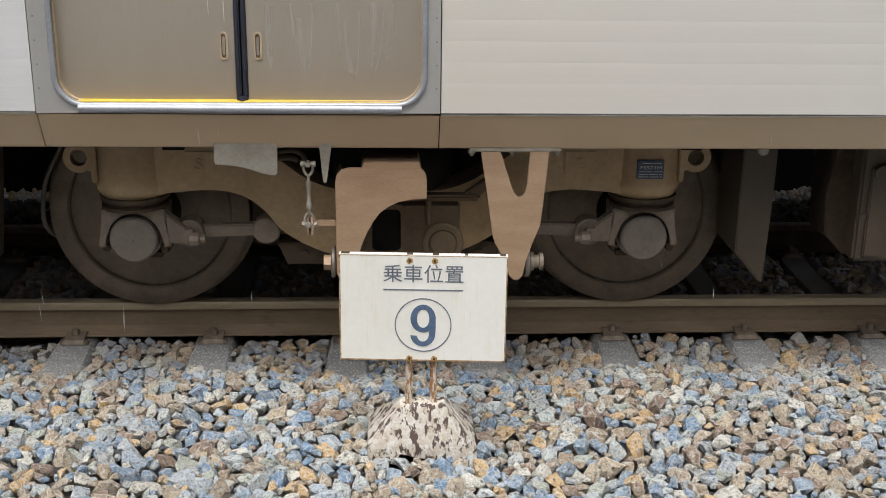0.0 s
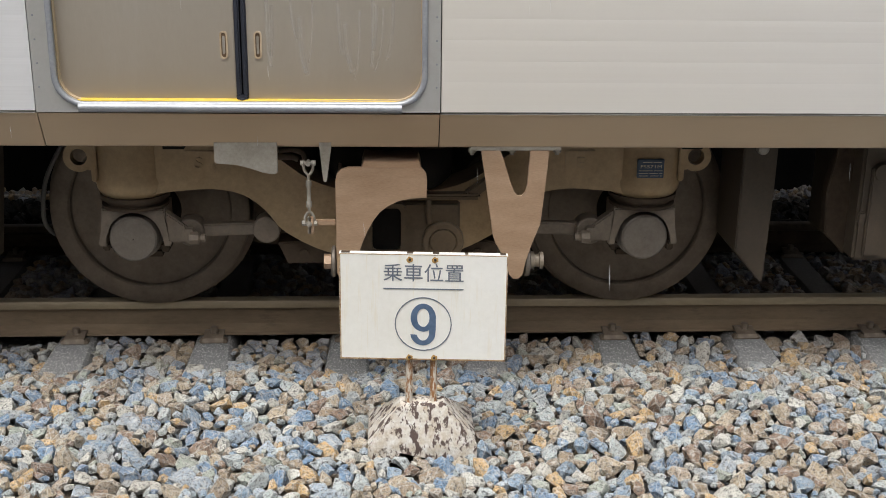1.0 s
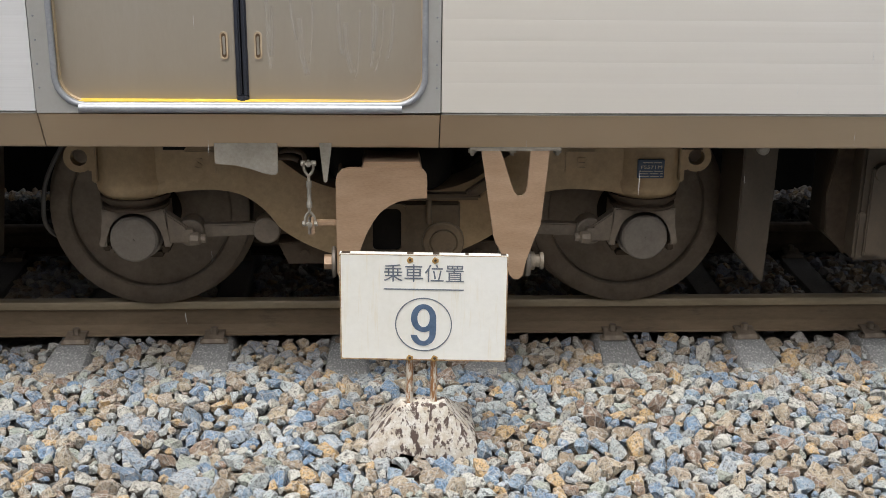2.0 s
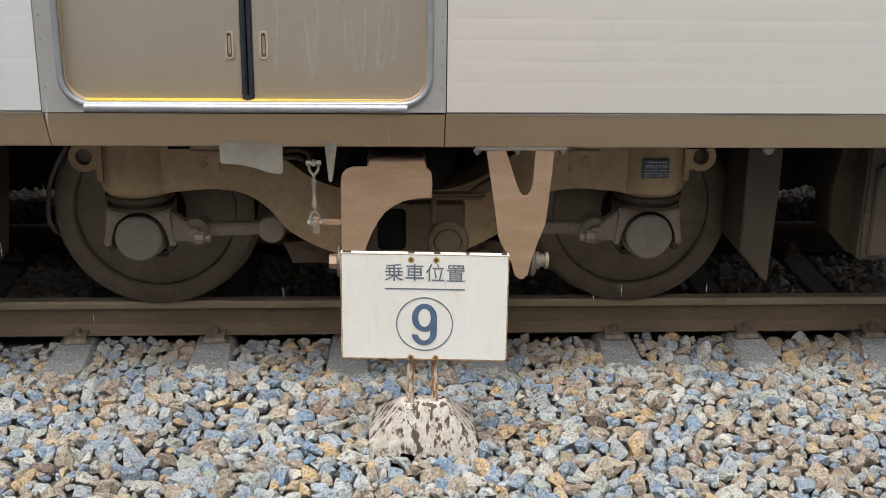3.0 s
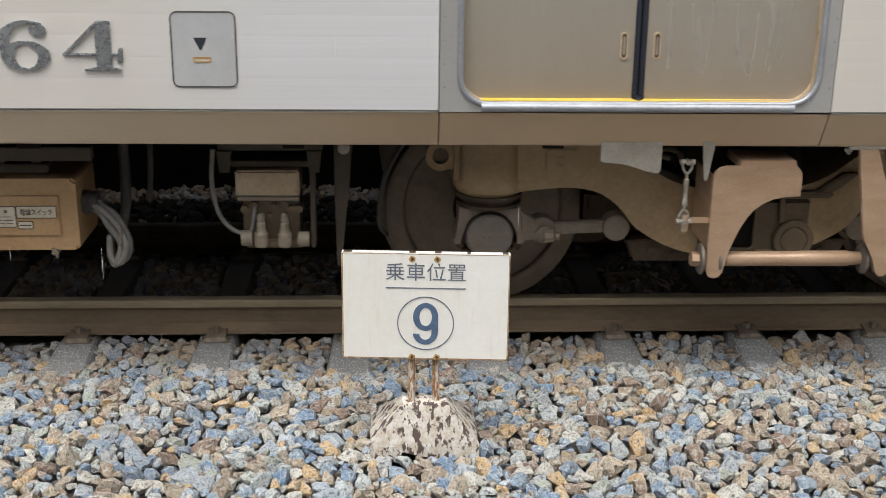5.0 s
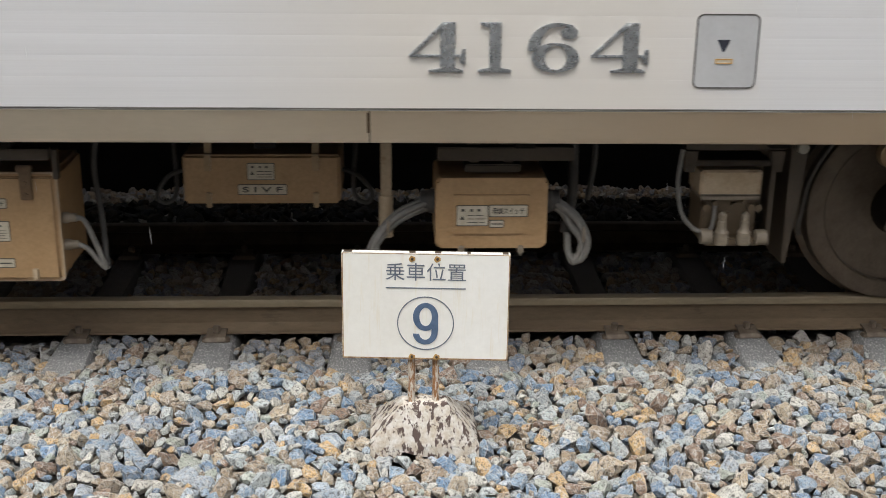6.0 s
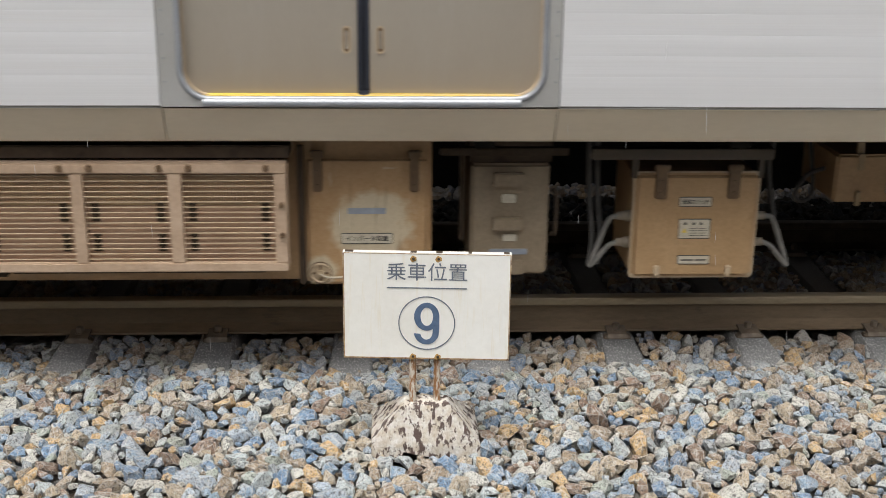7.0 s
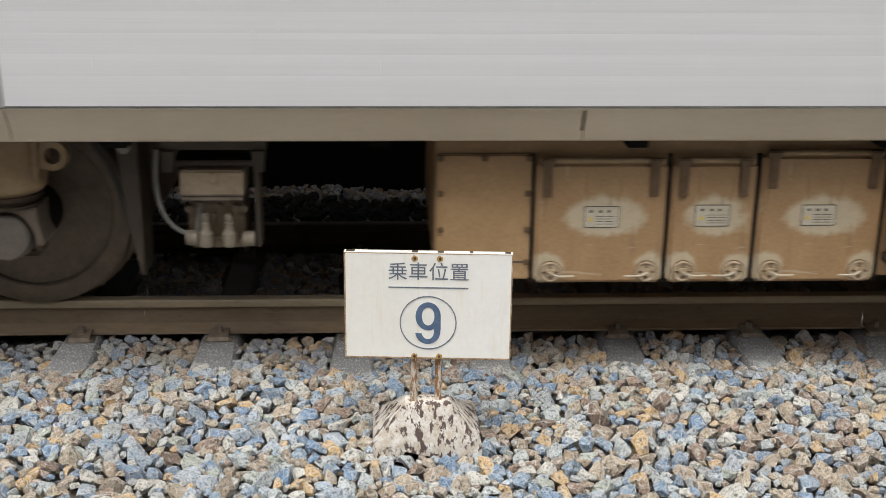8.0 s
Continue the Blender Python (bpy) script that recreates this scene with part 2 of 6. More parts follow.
BASEPAINT = surface("flaking_base", (0.50, 0.41, 0.29), (0.80, 0.785, 0.75), 30, 0.8, 0.0, 110, 0.8, 0.006, (0.11, 0.077, 0.066), (0.53, 0.545), None, 0.0, (0.75, 0.75, 0.36))
NUMERAL = surface("dull_chrome", (0.36, 0.38, 0.40), (0.52, 0.545, 0.565), 9, 0.28, 0.85, 60, 0.05, 0.001)
HATCH = surface("bare_hatch_steel", (0.53, 0.54, 0.545), (0.62, 0.63, 0.64), 5, 0.36, 0.4, 60, 0.02, 0.0005, (0.50, 0.48, 0.44), (0.6, 0.8))
SLEET = surface("sleet_ice", (0.5, 0.5, 0.5), (0.65, 0.65, 0.65), 10, 0.3)
PORCELAIN = surface("pale_fitting", (0.19, 0.155, 0.112), (0.27, 0.225, 0.17), 14, 0.5)
RUSTDOT = surface("rust_stain", (0.36, 0.20, 0.055), (0.52, 0.33, 0.12), 40, 0.8)


# sheen kept low on these dark surfaces
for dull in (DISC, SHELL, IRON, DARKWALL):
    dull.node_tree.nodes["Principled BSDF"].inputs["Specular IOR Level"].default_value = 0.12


# crushed stone: a tone for each stone, with grain, speckles and paler chipped edges
def stone_material(name, dimming, dim_tone=(0.06, 0.04, 0.026), chipped=0.0):
    m, n, l, b = nodes_of(name)
    geo = n.new("ShaderNodeNewGeometry")
    co = n.new("ShaderNodeTexCoord").outputs["Object"]
    tones = ramp(n, l, geo.outputs["Random Per Island"], (
        (0.00, (0.24, 0.36, 0.52)), (0.11, (0.56, 0.62, 0.63)), (0.22, (0.41, 0.325, 0.235)), (0.33, (0.70, 0.69, 0.63)), (0.43, (0.33, 0.44, 0.56)), (0.53, (0.56, 0.47, 0.35)),
        (0.62, (0.45, 0.49, 0.51)), (0.70, (0.72, 0.51, 0.28)), (0.76, (0.33, 0.23, 0.17)), (0.84, (0.49, 0.57, 0.65)), (0.91, (0.50, 0.415, 0.325)), (0.96, (0.47, 0.52, 0.46))))
    tones.node.color_ramp.interpolation = "CONSTANT"
    rich = n.new("ShaderNodeHueSaturation")
    rich.inputs["Saturation"].default_value = 1.1
    l.new(tones, rich.inputs["Color"])
    tones = rich.outputs[0]
    grain = noise_node(n, l, co, 150, 8, 0.8)
    blot = noise_node(n, l, co, 55, 7, 0.75)
    vein = noise_node(n, l, co, 62, 5, 0.6)
    col = mix(n, l, ramp(n, l, blot, ((0.47, (0, 0, 0)), (0.66, (0.7, 0.7, 0.7)))), tones, (0.80, 0.80, 0.76))
    col = mix(n, l, ramp(n, l, vein, ((0.36, (0.75, 0.75, 0.75)), (0.45, (0, 0, 0)))), col, (0.055, 0.054, 0.055))
    brown = noise_node(n, l, co, 1.3, 4, 0.6)
    col = mix(n, l, ramp(n, l, brown, ((0.46, (0, 0, 0)), (0.72, (0.3, 0.3, 0.3)))), col, (0.34, 0.26, 0.17))
    col = mix(n, l, ramp(n, l, grain, ((0.40, (0.8, 0.8, 0.8)), (0.49, (0, 0, 0)))), col, (0.06, 0.058, 0.057))
    if chipped:
        col = mix(n, l, ramp(n, l, blot, ((0.3, (chipped * 0.3,) * 3), (0.6, (chipped,) * 3))), col, (0.74, 0.73, 0.69))
    # rust dust browns the stones beside the rail
    sep = n.new("ShaderNodeSeparateXYZ")
    l.new(co, sep.inputs[0])
    wobble = n.new("ShaderNodeMath")
    wobble.operation = "MULTIPLY_ADD"
    wobble.inputs[1].default_value = 0.5
    l.new(noise_node(n, l, co, 3.0, 4, 0.6), wobble.inputs[0])
    l.new(sep.outputs["Y"], wobble.inputs[2])
    shift = n.new("ShaderNodeMath")
    shift.operation = "ADD"
    shift.inputs[1].default_value = 1.25
    l.new(wobble.outputs[0], shift.inputs[0])
    col = mix(n, l, ramp(n, l, shift.outputs[0], ((0.45, (0, 0, 0)), (0.75, (0.4, 0.4, 0.4)))), col, (0.25, 0.17, 0.10))
    # mixes in a dark tone that holds dust and painted shade
    if dimming:
        col = mix(n, l, dimming, col, dim_tone)
    l.new(col, b.inputs["Base Color"])
    b.inputs["Roughness"].default_value = 0.6
    bump(n, l, b, grain, 1.0, 0.010)
    return m


STONE = stone_material("crushed_stone", 0.0)
STONEEDGE = stone_material("chipped_stone_edge", 0.0, chipped=0.55)
# brake dust browns the stones between the rails; shade is painted in with it
STONEDUSTSHADE = stone_material("dusted_shaded_stone", 0.35, (0.11, 0.072, 0.042))
# lower layer coloured dark to stand for shade in the gaps
STONEGAP = stone_material("gap_shade_stone", 0.6, (0.075, 0.06, 0.046))
# near-black stones: shade behind the far rail painted into the colour
STONESHADE = stone_material("shade_dark_stone", 0.95, (0.006, 0.0055, 0.005))
STONESHADE.node_tree.nodes["Principled BSDF"].inputs["Specular IOR Level"].default_value = 0.05


def ground_material():
    m, n, l, b = nodes_of("ballast_bed")
    co = n.new("ShaderNodeTexCoord").outputs["Object"]
    v = n.new("ShaderNodeTexVoronoi")
    v.inputs["Scale"].default_value = 22
    l.new(co, v.inputs["Vector"])
    sep = n.new("ShaderNodeSeparateColor")
    l.new(v.outputs["Color"], sep.inputs[0])
    col = ramp(n, l, sep.outputs[0], ((0.0, (0.10, 0.105, 0.115)), (0.5, (0.16, 0.135, 0.11)), (1.0, (0.24, 0.23, 0.215))))
    l.new(col, b.inputs["Base Color"])
    b.inputs["Roughness"].default_value = 0.85
    bump(n, l, b, v.outputs["Distance"], 1.0, 0.03)
    return m


BED = ground_material()


# ---- shape helpers ----
def finish(name, bm, material, smooth=False):
    bmesh.ops.recalc_face_normals(bm, faces=bm.faces)
    me = bpy.data.meshes.new(name)
    bm.to_mesh(me)
    bm.free()
    me.materials.append(material)
    if smooth:
        me.polygons.foreach_set("use_smooth", [True] * len(me.polygons))
        me.set_sharp_from_angle(angle=radians(38))
    return me


def part(name, bm, material, parent, label="", at=(0, 0, 0), smooth=True):
    """One mesh object under a thing or part; at: its origin in the thing's space."""
    if at != (0, 0, 0):
        bmesh.ops.translate(bm, verts=bm.verts, vec=-Vector(at))
    ob = new(name, finish(name, bm, material, smooth))
    base = Vector(at)
    up = parent
    while up is not None and up.parent is not None:
        base = base - up.location
        up = up.parent
    ob.parent = parent
    ob.location = base
    return tagged(ob, label)


def thing(name, label, category, group="", kind="", at=None):
    ob = new(name)
    ob.empty_display_size = 0.2
    if at is not None:
        ob.matrix_basis = at
    return tagged(ob, label, category, group, kind)


def box(bm, x0, x1, y0, y1, z0, z1, bevel=0.0, seg=2):
    m = Matrix.Translation(((x0 + x1) / 2, (y0 + y1) / 2, (z0 + z1) / 2)) @ Matrix.Diagonal((abs(x1 - x0), abs(y1 - y0), abs(z1 - z0), 1))
    vs = bmesh.ops.create_cube(bm, size=1, matrix=m)["verts"]
    if bevel:
        es = list({e for v in vs for e in v.link_edges})
        bmesh.ops.bevel(bm, geom=es, offset=bevel, segments=seg, affect="EDGES", clamp_overlap=True)
    return bm


def prism(bm, outline, y0, y1, bevel=0.0):
    """An outline in x, z carried from y0 (front) to y1."""
    a = [bm.verts.new((x, y0, z)) for x, z in outline]
    b = [bm.verts.new((x, y1, z)) for x, z in outline]
    k = len(outline)
    f = bm.faces.new(a)
    bm.faces.new(b[::-1])
    for i in range(k):
        bm.faces.new((a[i], b[i], b[(i + 1) % k], a[(i + 1) % k]))
    if bevel:
        bmesh.ops.bevel(bm, geom=list(f.edges), offset=bevel, segments=2, affect="EDGES", clamp_overlap=True)
    return bm


def ring_prism(bm, outer, inner, y0, y1):
    """A flat ring between two outlines with the same number of points."""
    k = len(outer)
    loops = [[bm.verts.new((x, y, z)) for x, z in o] for y in (y0, y1) for o in (outer, inner)]
    of, nf, ob_, nb = loops
    for i in range(k):
        j = (i + 1) % k
        bm.faces.new((of[i], of[j], nf[j], nf[i]))
        bm.faces.new((ob_[j], ob_[i], nb[i], nb[j]))
        bm.faces.new((of[j], of[i], ob_[i], ob_[j]))
        bm.faces.new((nf[i], nf[j], nb[j], nb[i]))
    return bm


def rounded(x0, x1, z0, z1, r, n=6):
    pts = []
    for cx, cz, a in ((x1 - r, z1 - r, 0), (x0 + r, z1 - r, 90), (x0 + r, z0 + r, 180), (x1 - r, z0 + r, 270)):
        for i in range(n + 1):
            t = radians(a + 90 * i / n)
            pts.append((cx + r * math.cos(t), cz + r * math.sin(t)))
    return pts


def lathe(bm, profile, cx=0.0, cy=0.0, cz=0.0, axis="y", seg=32):
    """A profile of (radius, along) turned round an axis."""
    rings = []
    for r, a in profile:
        ring = []
        for i in range(seg):
            t = 2 * math.pi * i / seg
            u, v = r * math.cos(t), r * math.sin(t)
            p = {"y": (u, a, v), "x": (a, u, v), "z": (u, v, a)}[axis]
            ring.append(bm.verts.new((p[0] + cx, p[1] + cy, p[2] + cz)))
        rings.append(ring)
    for p, q in zip(rings, rings[1:]):
        for i in range(seg):
            j = (i + 1) % seg
            bm.faces.new((p[i], p[j], q[j], q[i]))
    bm.faces.new(rings[0][::-1])
    bm.faces.new(rings[-1])
    return bm


def smooth_path(points, steps=6):
    p = [Vector(q) for q in points]
    p = [2 * p[0] - p[1]] + p + [2 * p[-1] - p[-2]]
    out = []
    for i in range(1, len(p) - 2):
        for s in range(steps):
            t = s / steps
            out.append(0.5 * ((2 * p[i]) + (p[i + 1] - p[i - 1]) * t + (2 * p[i - 1] - 5 * p[i] + 4 * p[i + 1] - p[i + 2]) * t * t
                              + (3 * p[i] - p[i - 1] - 3 * p[i + 1] + p[i + 2]) * t ** 3))
    out.append(p[-2])
    return out


def tube(bm, points, radius, seg=10, curve=True):
    pts = smooth_path(points) if curve and len(points) > 2 else [Vector(q) for q in points]
    rings, side = [], None
    for i, p in enumerate(pts):
        d = (pts[min(i + 1, len(pts) - 1)] - pts[max(i - 1, 0)]).normalized()
        if side is None:
            side = d.cross(Vector((0.31, 0.52, 0.79))).normalized()
        side = (side - d * side.dot(d)).normalized()
        up = d.cross(side)
        rings.append([bm.verts.new(p + radius * (math.cos(2 * math.pi * k / seg) * side + math.sin(2 * math.pi * k / seg) * up)) for k in range(seg)])
    for a, b in zip(rings, rings[1:]):
        for k in range(seg):
            j = (k + 1) % seg
            bm.faces.new((a[k], a[j], b[j], b[k]))
    bm.faces.new(rings[0][::-1])
    bm.faces.new(rings[-1])
    return bm


def B():
    return bmesh.new()


def lettering(name, words, x0, x1, z0, z1, y, material, parent, depth=0.0008, bold=0.0):
    """Words from the built-in font, fitted to a rectangle that faces the camera's side."""
    cu = bpy.data.curves.new(name, "FONT")
    cu.body, cu.extrude, cu.resolution_u, cu.offset = words, 0.002, 4, bold
    tmp = new(name + "_curve", cu)
    me = bpy.data.meshes.new_from_object(tmp.evaluated_get(bpy.context.evaluated_depsgraph_get()))
    bpy.data.objects.remove(tmp)
    bpy.data.curves.remove(cu)
    bm = B()
    bm.from_mesh(me)
    bpy.data.meshes.remove(me)
    if not bm.verts:
        return None
    lo = [min(v.co[k] for v in bm.verts) for k in range(3)]
    hi = [max(v.co[k] for v in bm.verts) for k in range(3)]
    for v in bm.verts:
        u = (v.co.x - lo[0]) / max(1e-6, hi[0] - lo[0])
        w = (v.co.y - lo[1]) / max(1e-6, hi[1] - lo[1])
        d = (v.co.z - lo[2]) / max(1e-6, hi[2] - lo[2])
        v.co = Vector((x0 + u * (x1 - x0), y - d * depth, z0 + w * (z1 - z0)))
    return part(name, bm, material, parent, smooth=False)


def bars(bm, x0, x1, z0, z1, y, rows, rng):
    """Illegible small print as plain bars."""
    h = (z1 - z0) / rows
    for i in range(rows):
        a = x0
        while a < x1 - 0.004:
            w = min(x1 - a, rng.uniform(0.35, 0.6) * (x1 - x0))
            box(bm, a, a + w, y - 0.0006, y, z0 + h * (i + 0.36), z0 + h * (i + 0.58))
            a += w + 0.06 * (x1 - x0)
    return bm


# ---- the setting ----
def slab(name, x0, x1, y0, y1, z0, z1, material, label, category, bevel=0.0):
    ob = new(name, finish(name, box(B(), x0, x1, y0, y1, z0, z1, bevel), material))
    return tagged(ob, label, category, kind="structure")


slab("ground", -400, 400, -400, 400, -1.2, -0.245, BED, "grey crushed stone bed that carries the tracks", "ground")
slab("platform", -60, 60, -12, -5.35, -0.2, 0.92, PLATFORM, "plain concrete platform on which the viewer stands", "platform", 0.02)
slab("wall_far", -60, 60, 1.84, 2.6, -0.2, 0.68, DARKWALL, "platform wall close behind the train, blackened for shade", "wall", 0.02)
slab("platform_far", -60, 60, 1.76, 9.0, 0.68, 0.92, PLATFORM, "plain concrete platform beyond the train", "platform", 0.02)
# unseen wall added to close off the far side
slab("unseen_wall_beyond", -60, 60, 9.0, 9.3, -0.2, 7.0, BACKWALL, "added plain wall out of view beyond the far platform", "wall")

# unseen wall added to hold low sky light off the running gear
slab("unseen_wall_back", -60, 60, -12.3, -12, -0.2, 7.0, BACKWALL, "added plain wall out of view behind the platform", "wall")

STEP, FIRST = 0.6037, -1.37
RAIL_Y = 0.566


def make_rail(side):
    """A flat-bottomed rail: foot, web and rounded head in one section, run along x."""
    prof = [(-0.0635, -0.153), (0.0635, -0.153), (0.0635, -0.143), (0.03, -0.133), (0.0085, -0.118), (0.0075, -0.06), (0.012, -0.046),
            (0.0325, -0.036), (0.0325, -0.010), (0.028, -0.003), (0.018, 0.0)]
    prof = prof + [(-y, z) for y, z in prof[::-1] if (-y, z) not in prof]
    rail = thing("rail", "rust-brown steel rail with a rolled head on concrete sleepers" if side < 0 else "steel rail under the train, darkened for shade", "rail", "rails of the track")

    def run(pts):
        bm = B()
        a = [bm.verts.new((-45, side * RAIL_Y + y, z)) for y, z in pts]
        b = [bm.verts.new((45, side * RAIL_Y + y, z)) for y, z in pts]
        bm.faces.new(a)
        bm.faces.new(b[::-1])
        for i in range(len(pts)):
            j = (i + 1) % len(pts)
            bm.faces.new((a[i], b[i], b[j], a[j]))
        return bm

    # far rail gets dark iron: shade under the train painted on
    part("web_and_foot", run(prof), RAILSIDE if side < 0 else IRON, rail)
    part("rail_head", run([(-0.0335, -0.034), (0.0335, -0.034), (0.0335, -0.010), (0.029, -0.002), (0.018, 0.0012), (-0.018, 0.0012), (-0.029, -0.002), (-0.0335, -0.010)]), RAILTOP if side < 0 else IRON, rail, "rolled rail head")
    return rail


for s in (-1, 1):
    make_rail(s)


def make_sleeper():
    """A prestressed concrete sleeper with sloping flanks, wider towards its ends."""
    sl = thing("railway_sleeper", "weathered grey concrete sleeper half buried in crushed stone", "sleeper", "sleepers under the track")
    bm = B()
    rows = []
    for y, top, w in ((-1.02, -0.190, 0.098), (-0.95, -0.182, 0.096), (-0.72, -0.165, 0.084), (-0.5, -0.160, 0.08), (-0.2, -0.175, 0.075), (0.2, -0.175, 0.075),
                      (0.5, -0.160, 0.08), (0.72, -0.165, 0.084), (0.95, -0.182, 0.096), (1.02, -0.190, 0.098)):
        rows.append([bm.verts.new(p) for p in ((-w - 0.035, y, -0.33), (-w, y, top - 0.012), (-w + 0.012, y, top), (w - 0.012, y, top), (w, y, top - 0.012), (w + 0.035, y, -0.33))])
    for a, b in zip(rows, rows[1:]):
        for i in range(6):
            bm.faces.new((a[i], a[(i + 1) % 6], b[(i + 1) % 6], b[i]))
    bm.faces.new(rows[0][::-1])
    bm.faces.new(rows[-1])
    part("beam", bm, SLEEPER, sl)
    for side in (-1, 1):
        for out in (-1, 1):
            y = side * RAIL_Y + out * 0.078
            bm = B()
            lo, hi = (y - 0.05, y + 0.03) if out < 0 else (y - 0.03, y + 0.05)
            # a leaf spring clip: flat tail, bent foot on the rail
            prof = [(-0.052, -0.160), (-0.045, -0.150), (0.012, -0.138), (0.03, -0.139), (0.036, -0.132), (0.012, -0.128), (-0.050, -0.142), (-0.060, -0.158)]
            a = [bm.verts.new((-0.044, y - out * yy, z)) for yy, z in prof]
            b = [bm.verts.new((0.044, y - out * yy, z)) for yy, z in prof]
            bm.faces.new(a)
            bm.faces.new(b[::-1])
            for i in range(len(prof)):
                j = (i + 1) % len(prof)
                bm.faces.new((a[i], b[i], b[j], a[j]))
            clip = part("spring_clip", bm, CLIP, sl, smooth=False)
            bm = B()
            lathe(bm, ((0.024, -0.138), (0.024, -0.132)), 0, y, 0, "z", 16)
            lathe(bm, ((0.0175, -0.132), (0.0175, -0.108), (0.014, -0.105)), 0, y, 0, "z", 6)
            part("bolt", bm, CLIP, clip, smooth=False)
            part("shoulder", box(B(), -0.062, 0.062, y - out * 0.03 + out * 0.045, y - out * 0.03 + out * 0.085, -0.175, -0.148, 0.006), CLIP, sl)
    return sl


first = make_sleeper()
first.matrix_basis = pose(FIRST - 16 * STEP, 0, 0)
for k in range(-15, 22):
    copy_thing(first, pose(FIRST + k * STEP + (((k * 37) % 11) - 5) * 0.0012, 0, 0, 0, 0, (((k * 53) % 7) - 3) * 0.12))


# ---- the train car ----
SIDE = -1.363
# front end lengthened out of view to keep light from under the car
CAR0, CAR1 = -15.3, 4.2
DOORS = ((-1.25, 0.208), (-6.994, -5.546), (-12.612, -11.154))
car = thing("train_car", "stainless commuter train car with brown dusty running gear", "train")


def camber(x):
    """The body is built with an upward bow between its bogies."""
    u = -(x + 0.5)
    return 0.00501 * u - 0.0003435 * u * u if u > 0 else 0.0025 * u


def along(bm, section, x0, x1):
    """A closed (y, z) section run from x0 to x1, following the body's bow."""
    c0, c1 = camber(x0), camber(x1)
    a = [bm.verts.new((x0, y, z + c0)) for y, z in section]
    b = [bm.verts.new((x1, y, z + c1)) for y, z in section]
    bm.faces.new(a)
    bm.faces.new(b[::-1])
    for i in range(len(section)):
        j = (i + 1) % len(section)
        bm.faces.new((a[i], b[i], b[j], a[j]))
    return bm


def car_shell():
    bm = B()
    box(bm, CAR0 + 0.02, CAR1 - 0.02, SIDE + 0.10, 1.25, 0.93, 1.02)
    for y in (-0.55, 0.55):
        box(bm, CAR0 + 0.1, CAR1 - 0.1, y - 0.07, y + 0.07, 0.82, 0.93)
    for k in range(19):
        x = CAR0 + 0.5 + k
        box(bm, x - 0.04, x + 0.04, -1.2, 1.2, 0.85, 0.93)
    # near-black colour stands in for the shade below the floor
    part("underframe", bm, SHELL, car, "dark underframe with shade put into its colour")
    roof = [(SIDE + 0.03, 2.95)] + [(1.36 * math.cos(radians(a)), 2.98 + 0.55 * math.sin(radians(a))) for a in range(176, 3, -12)] + [(1.363, 2.95), (1.33, 2.95), (0, 3.4), (-1.3, 2.95)]
    part("roof", along(B(), roof, CAR0, CAR1), ROOF, car)
    part("far_side", box(B(), CAR0, CAR1, 1.32, 1.363, 0.88, 2.97), ROOF, car)
    part("inner_lining", box(B(), CAR0, CAR1, SIDE + 0.075, SIDE + 0.095, 0.95, 2.97), SHELL, car)
    for x in (CAR0, CAR1 - 0.04):
        part("end_wall", box(B(), x, x + 0.04, SIDE + 0.1, 1.31, 1.025, 2.95), ROOF, car)


car_shell()

ZB = 1.032
spans, left = [], CAR0
for a, b in sorted(DOORS):
    spans.append((left, a - 0.004))
    left = b + 0.004
spans.append((left, CAR1))
for a, b in spans:
    # pressed side sheet with shallow beads
    sec = [(SIDE + 0.03, ZB), (SIDE, ZB)]
    for k in range(24):
        z = 1.142 + 0.0766 * k
        sec += [(SIDE - 0.00028, z - 0.058), (SIDE - 0.00046, z - 0.038), (SIDE - 0.00036, z - 0.018), (SIDE, z - 0.003), (SIDE + 0.0002, z), (SIDE, z + 0.003)]
    sec += [(SIDE, 2.96), (SIDE + 0.03, 2.96)]
    part("side_panel", along(B(), sec, a, b), PANEL, car, "pale dull stainless side sheet", smooth=False)
    part("belt_trim", along(B(), [(SIDE + 0.01, 1.022), (SIDE - 0.003, 1.022), (SIDE - 0.003, 1.0255), (SIDE + 0.004, 1.0265), (SIDE + 0.004, 1.0285), (SIDE - 0.002, 1.0295), (SIDE - 0.002, 1.0315), (SIDE + 0.01, 1.0315)], a, b), DARKTRIM, car, smooth=False)
joints = sorted([CAR0, CAR1, -3.398, -9.035] + [x for d in DOORS for x in d])
for a, b in zip(joints, joints[1:]):
    sec = [(SIDE + 0.002, 1.021), (SIDE + 0.004, 1.018), (-1.290, 0.886), (-1.282, 0.880), (-1.262, 0.882), (-1.262, 0.89), (SIDE + 0.03, 1.0), (SIDE + 0.03, 1.021)]
    part("sill_skirt", along(B(), sec, a + 0.002, b - 0.002), SKIRT, car, "brown-dusted inward-sloping sill sheet", smooth=False)


for x in (-3.398, -9.035):
    bm = along(B(), [(SIDE + 0.0022, 1.012), (SIDE + 0.0032, 1.010), (-1.2935, 0.896), (-1.2915, 0.900)], x - 0.010, x - 0.001)
    part("joint_stain", bm, HINGE, car, "rusty run beside the sheet joint", smooth=False)


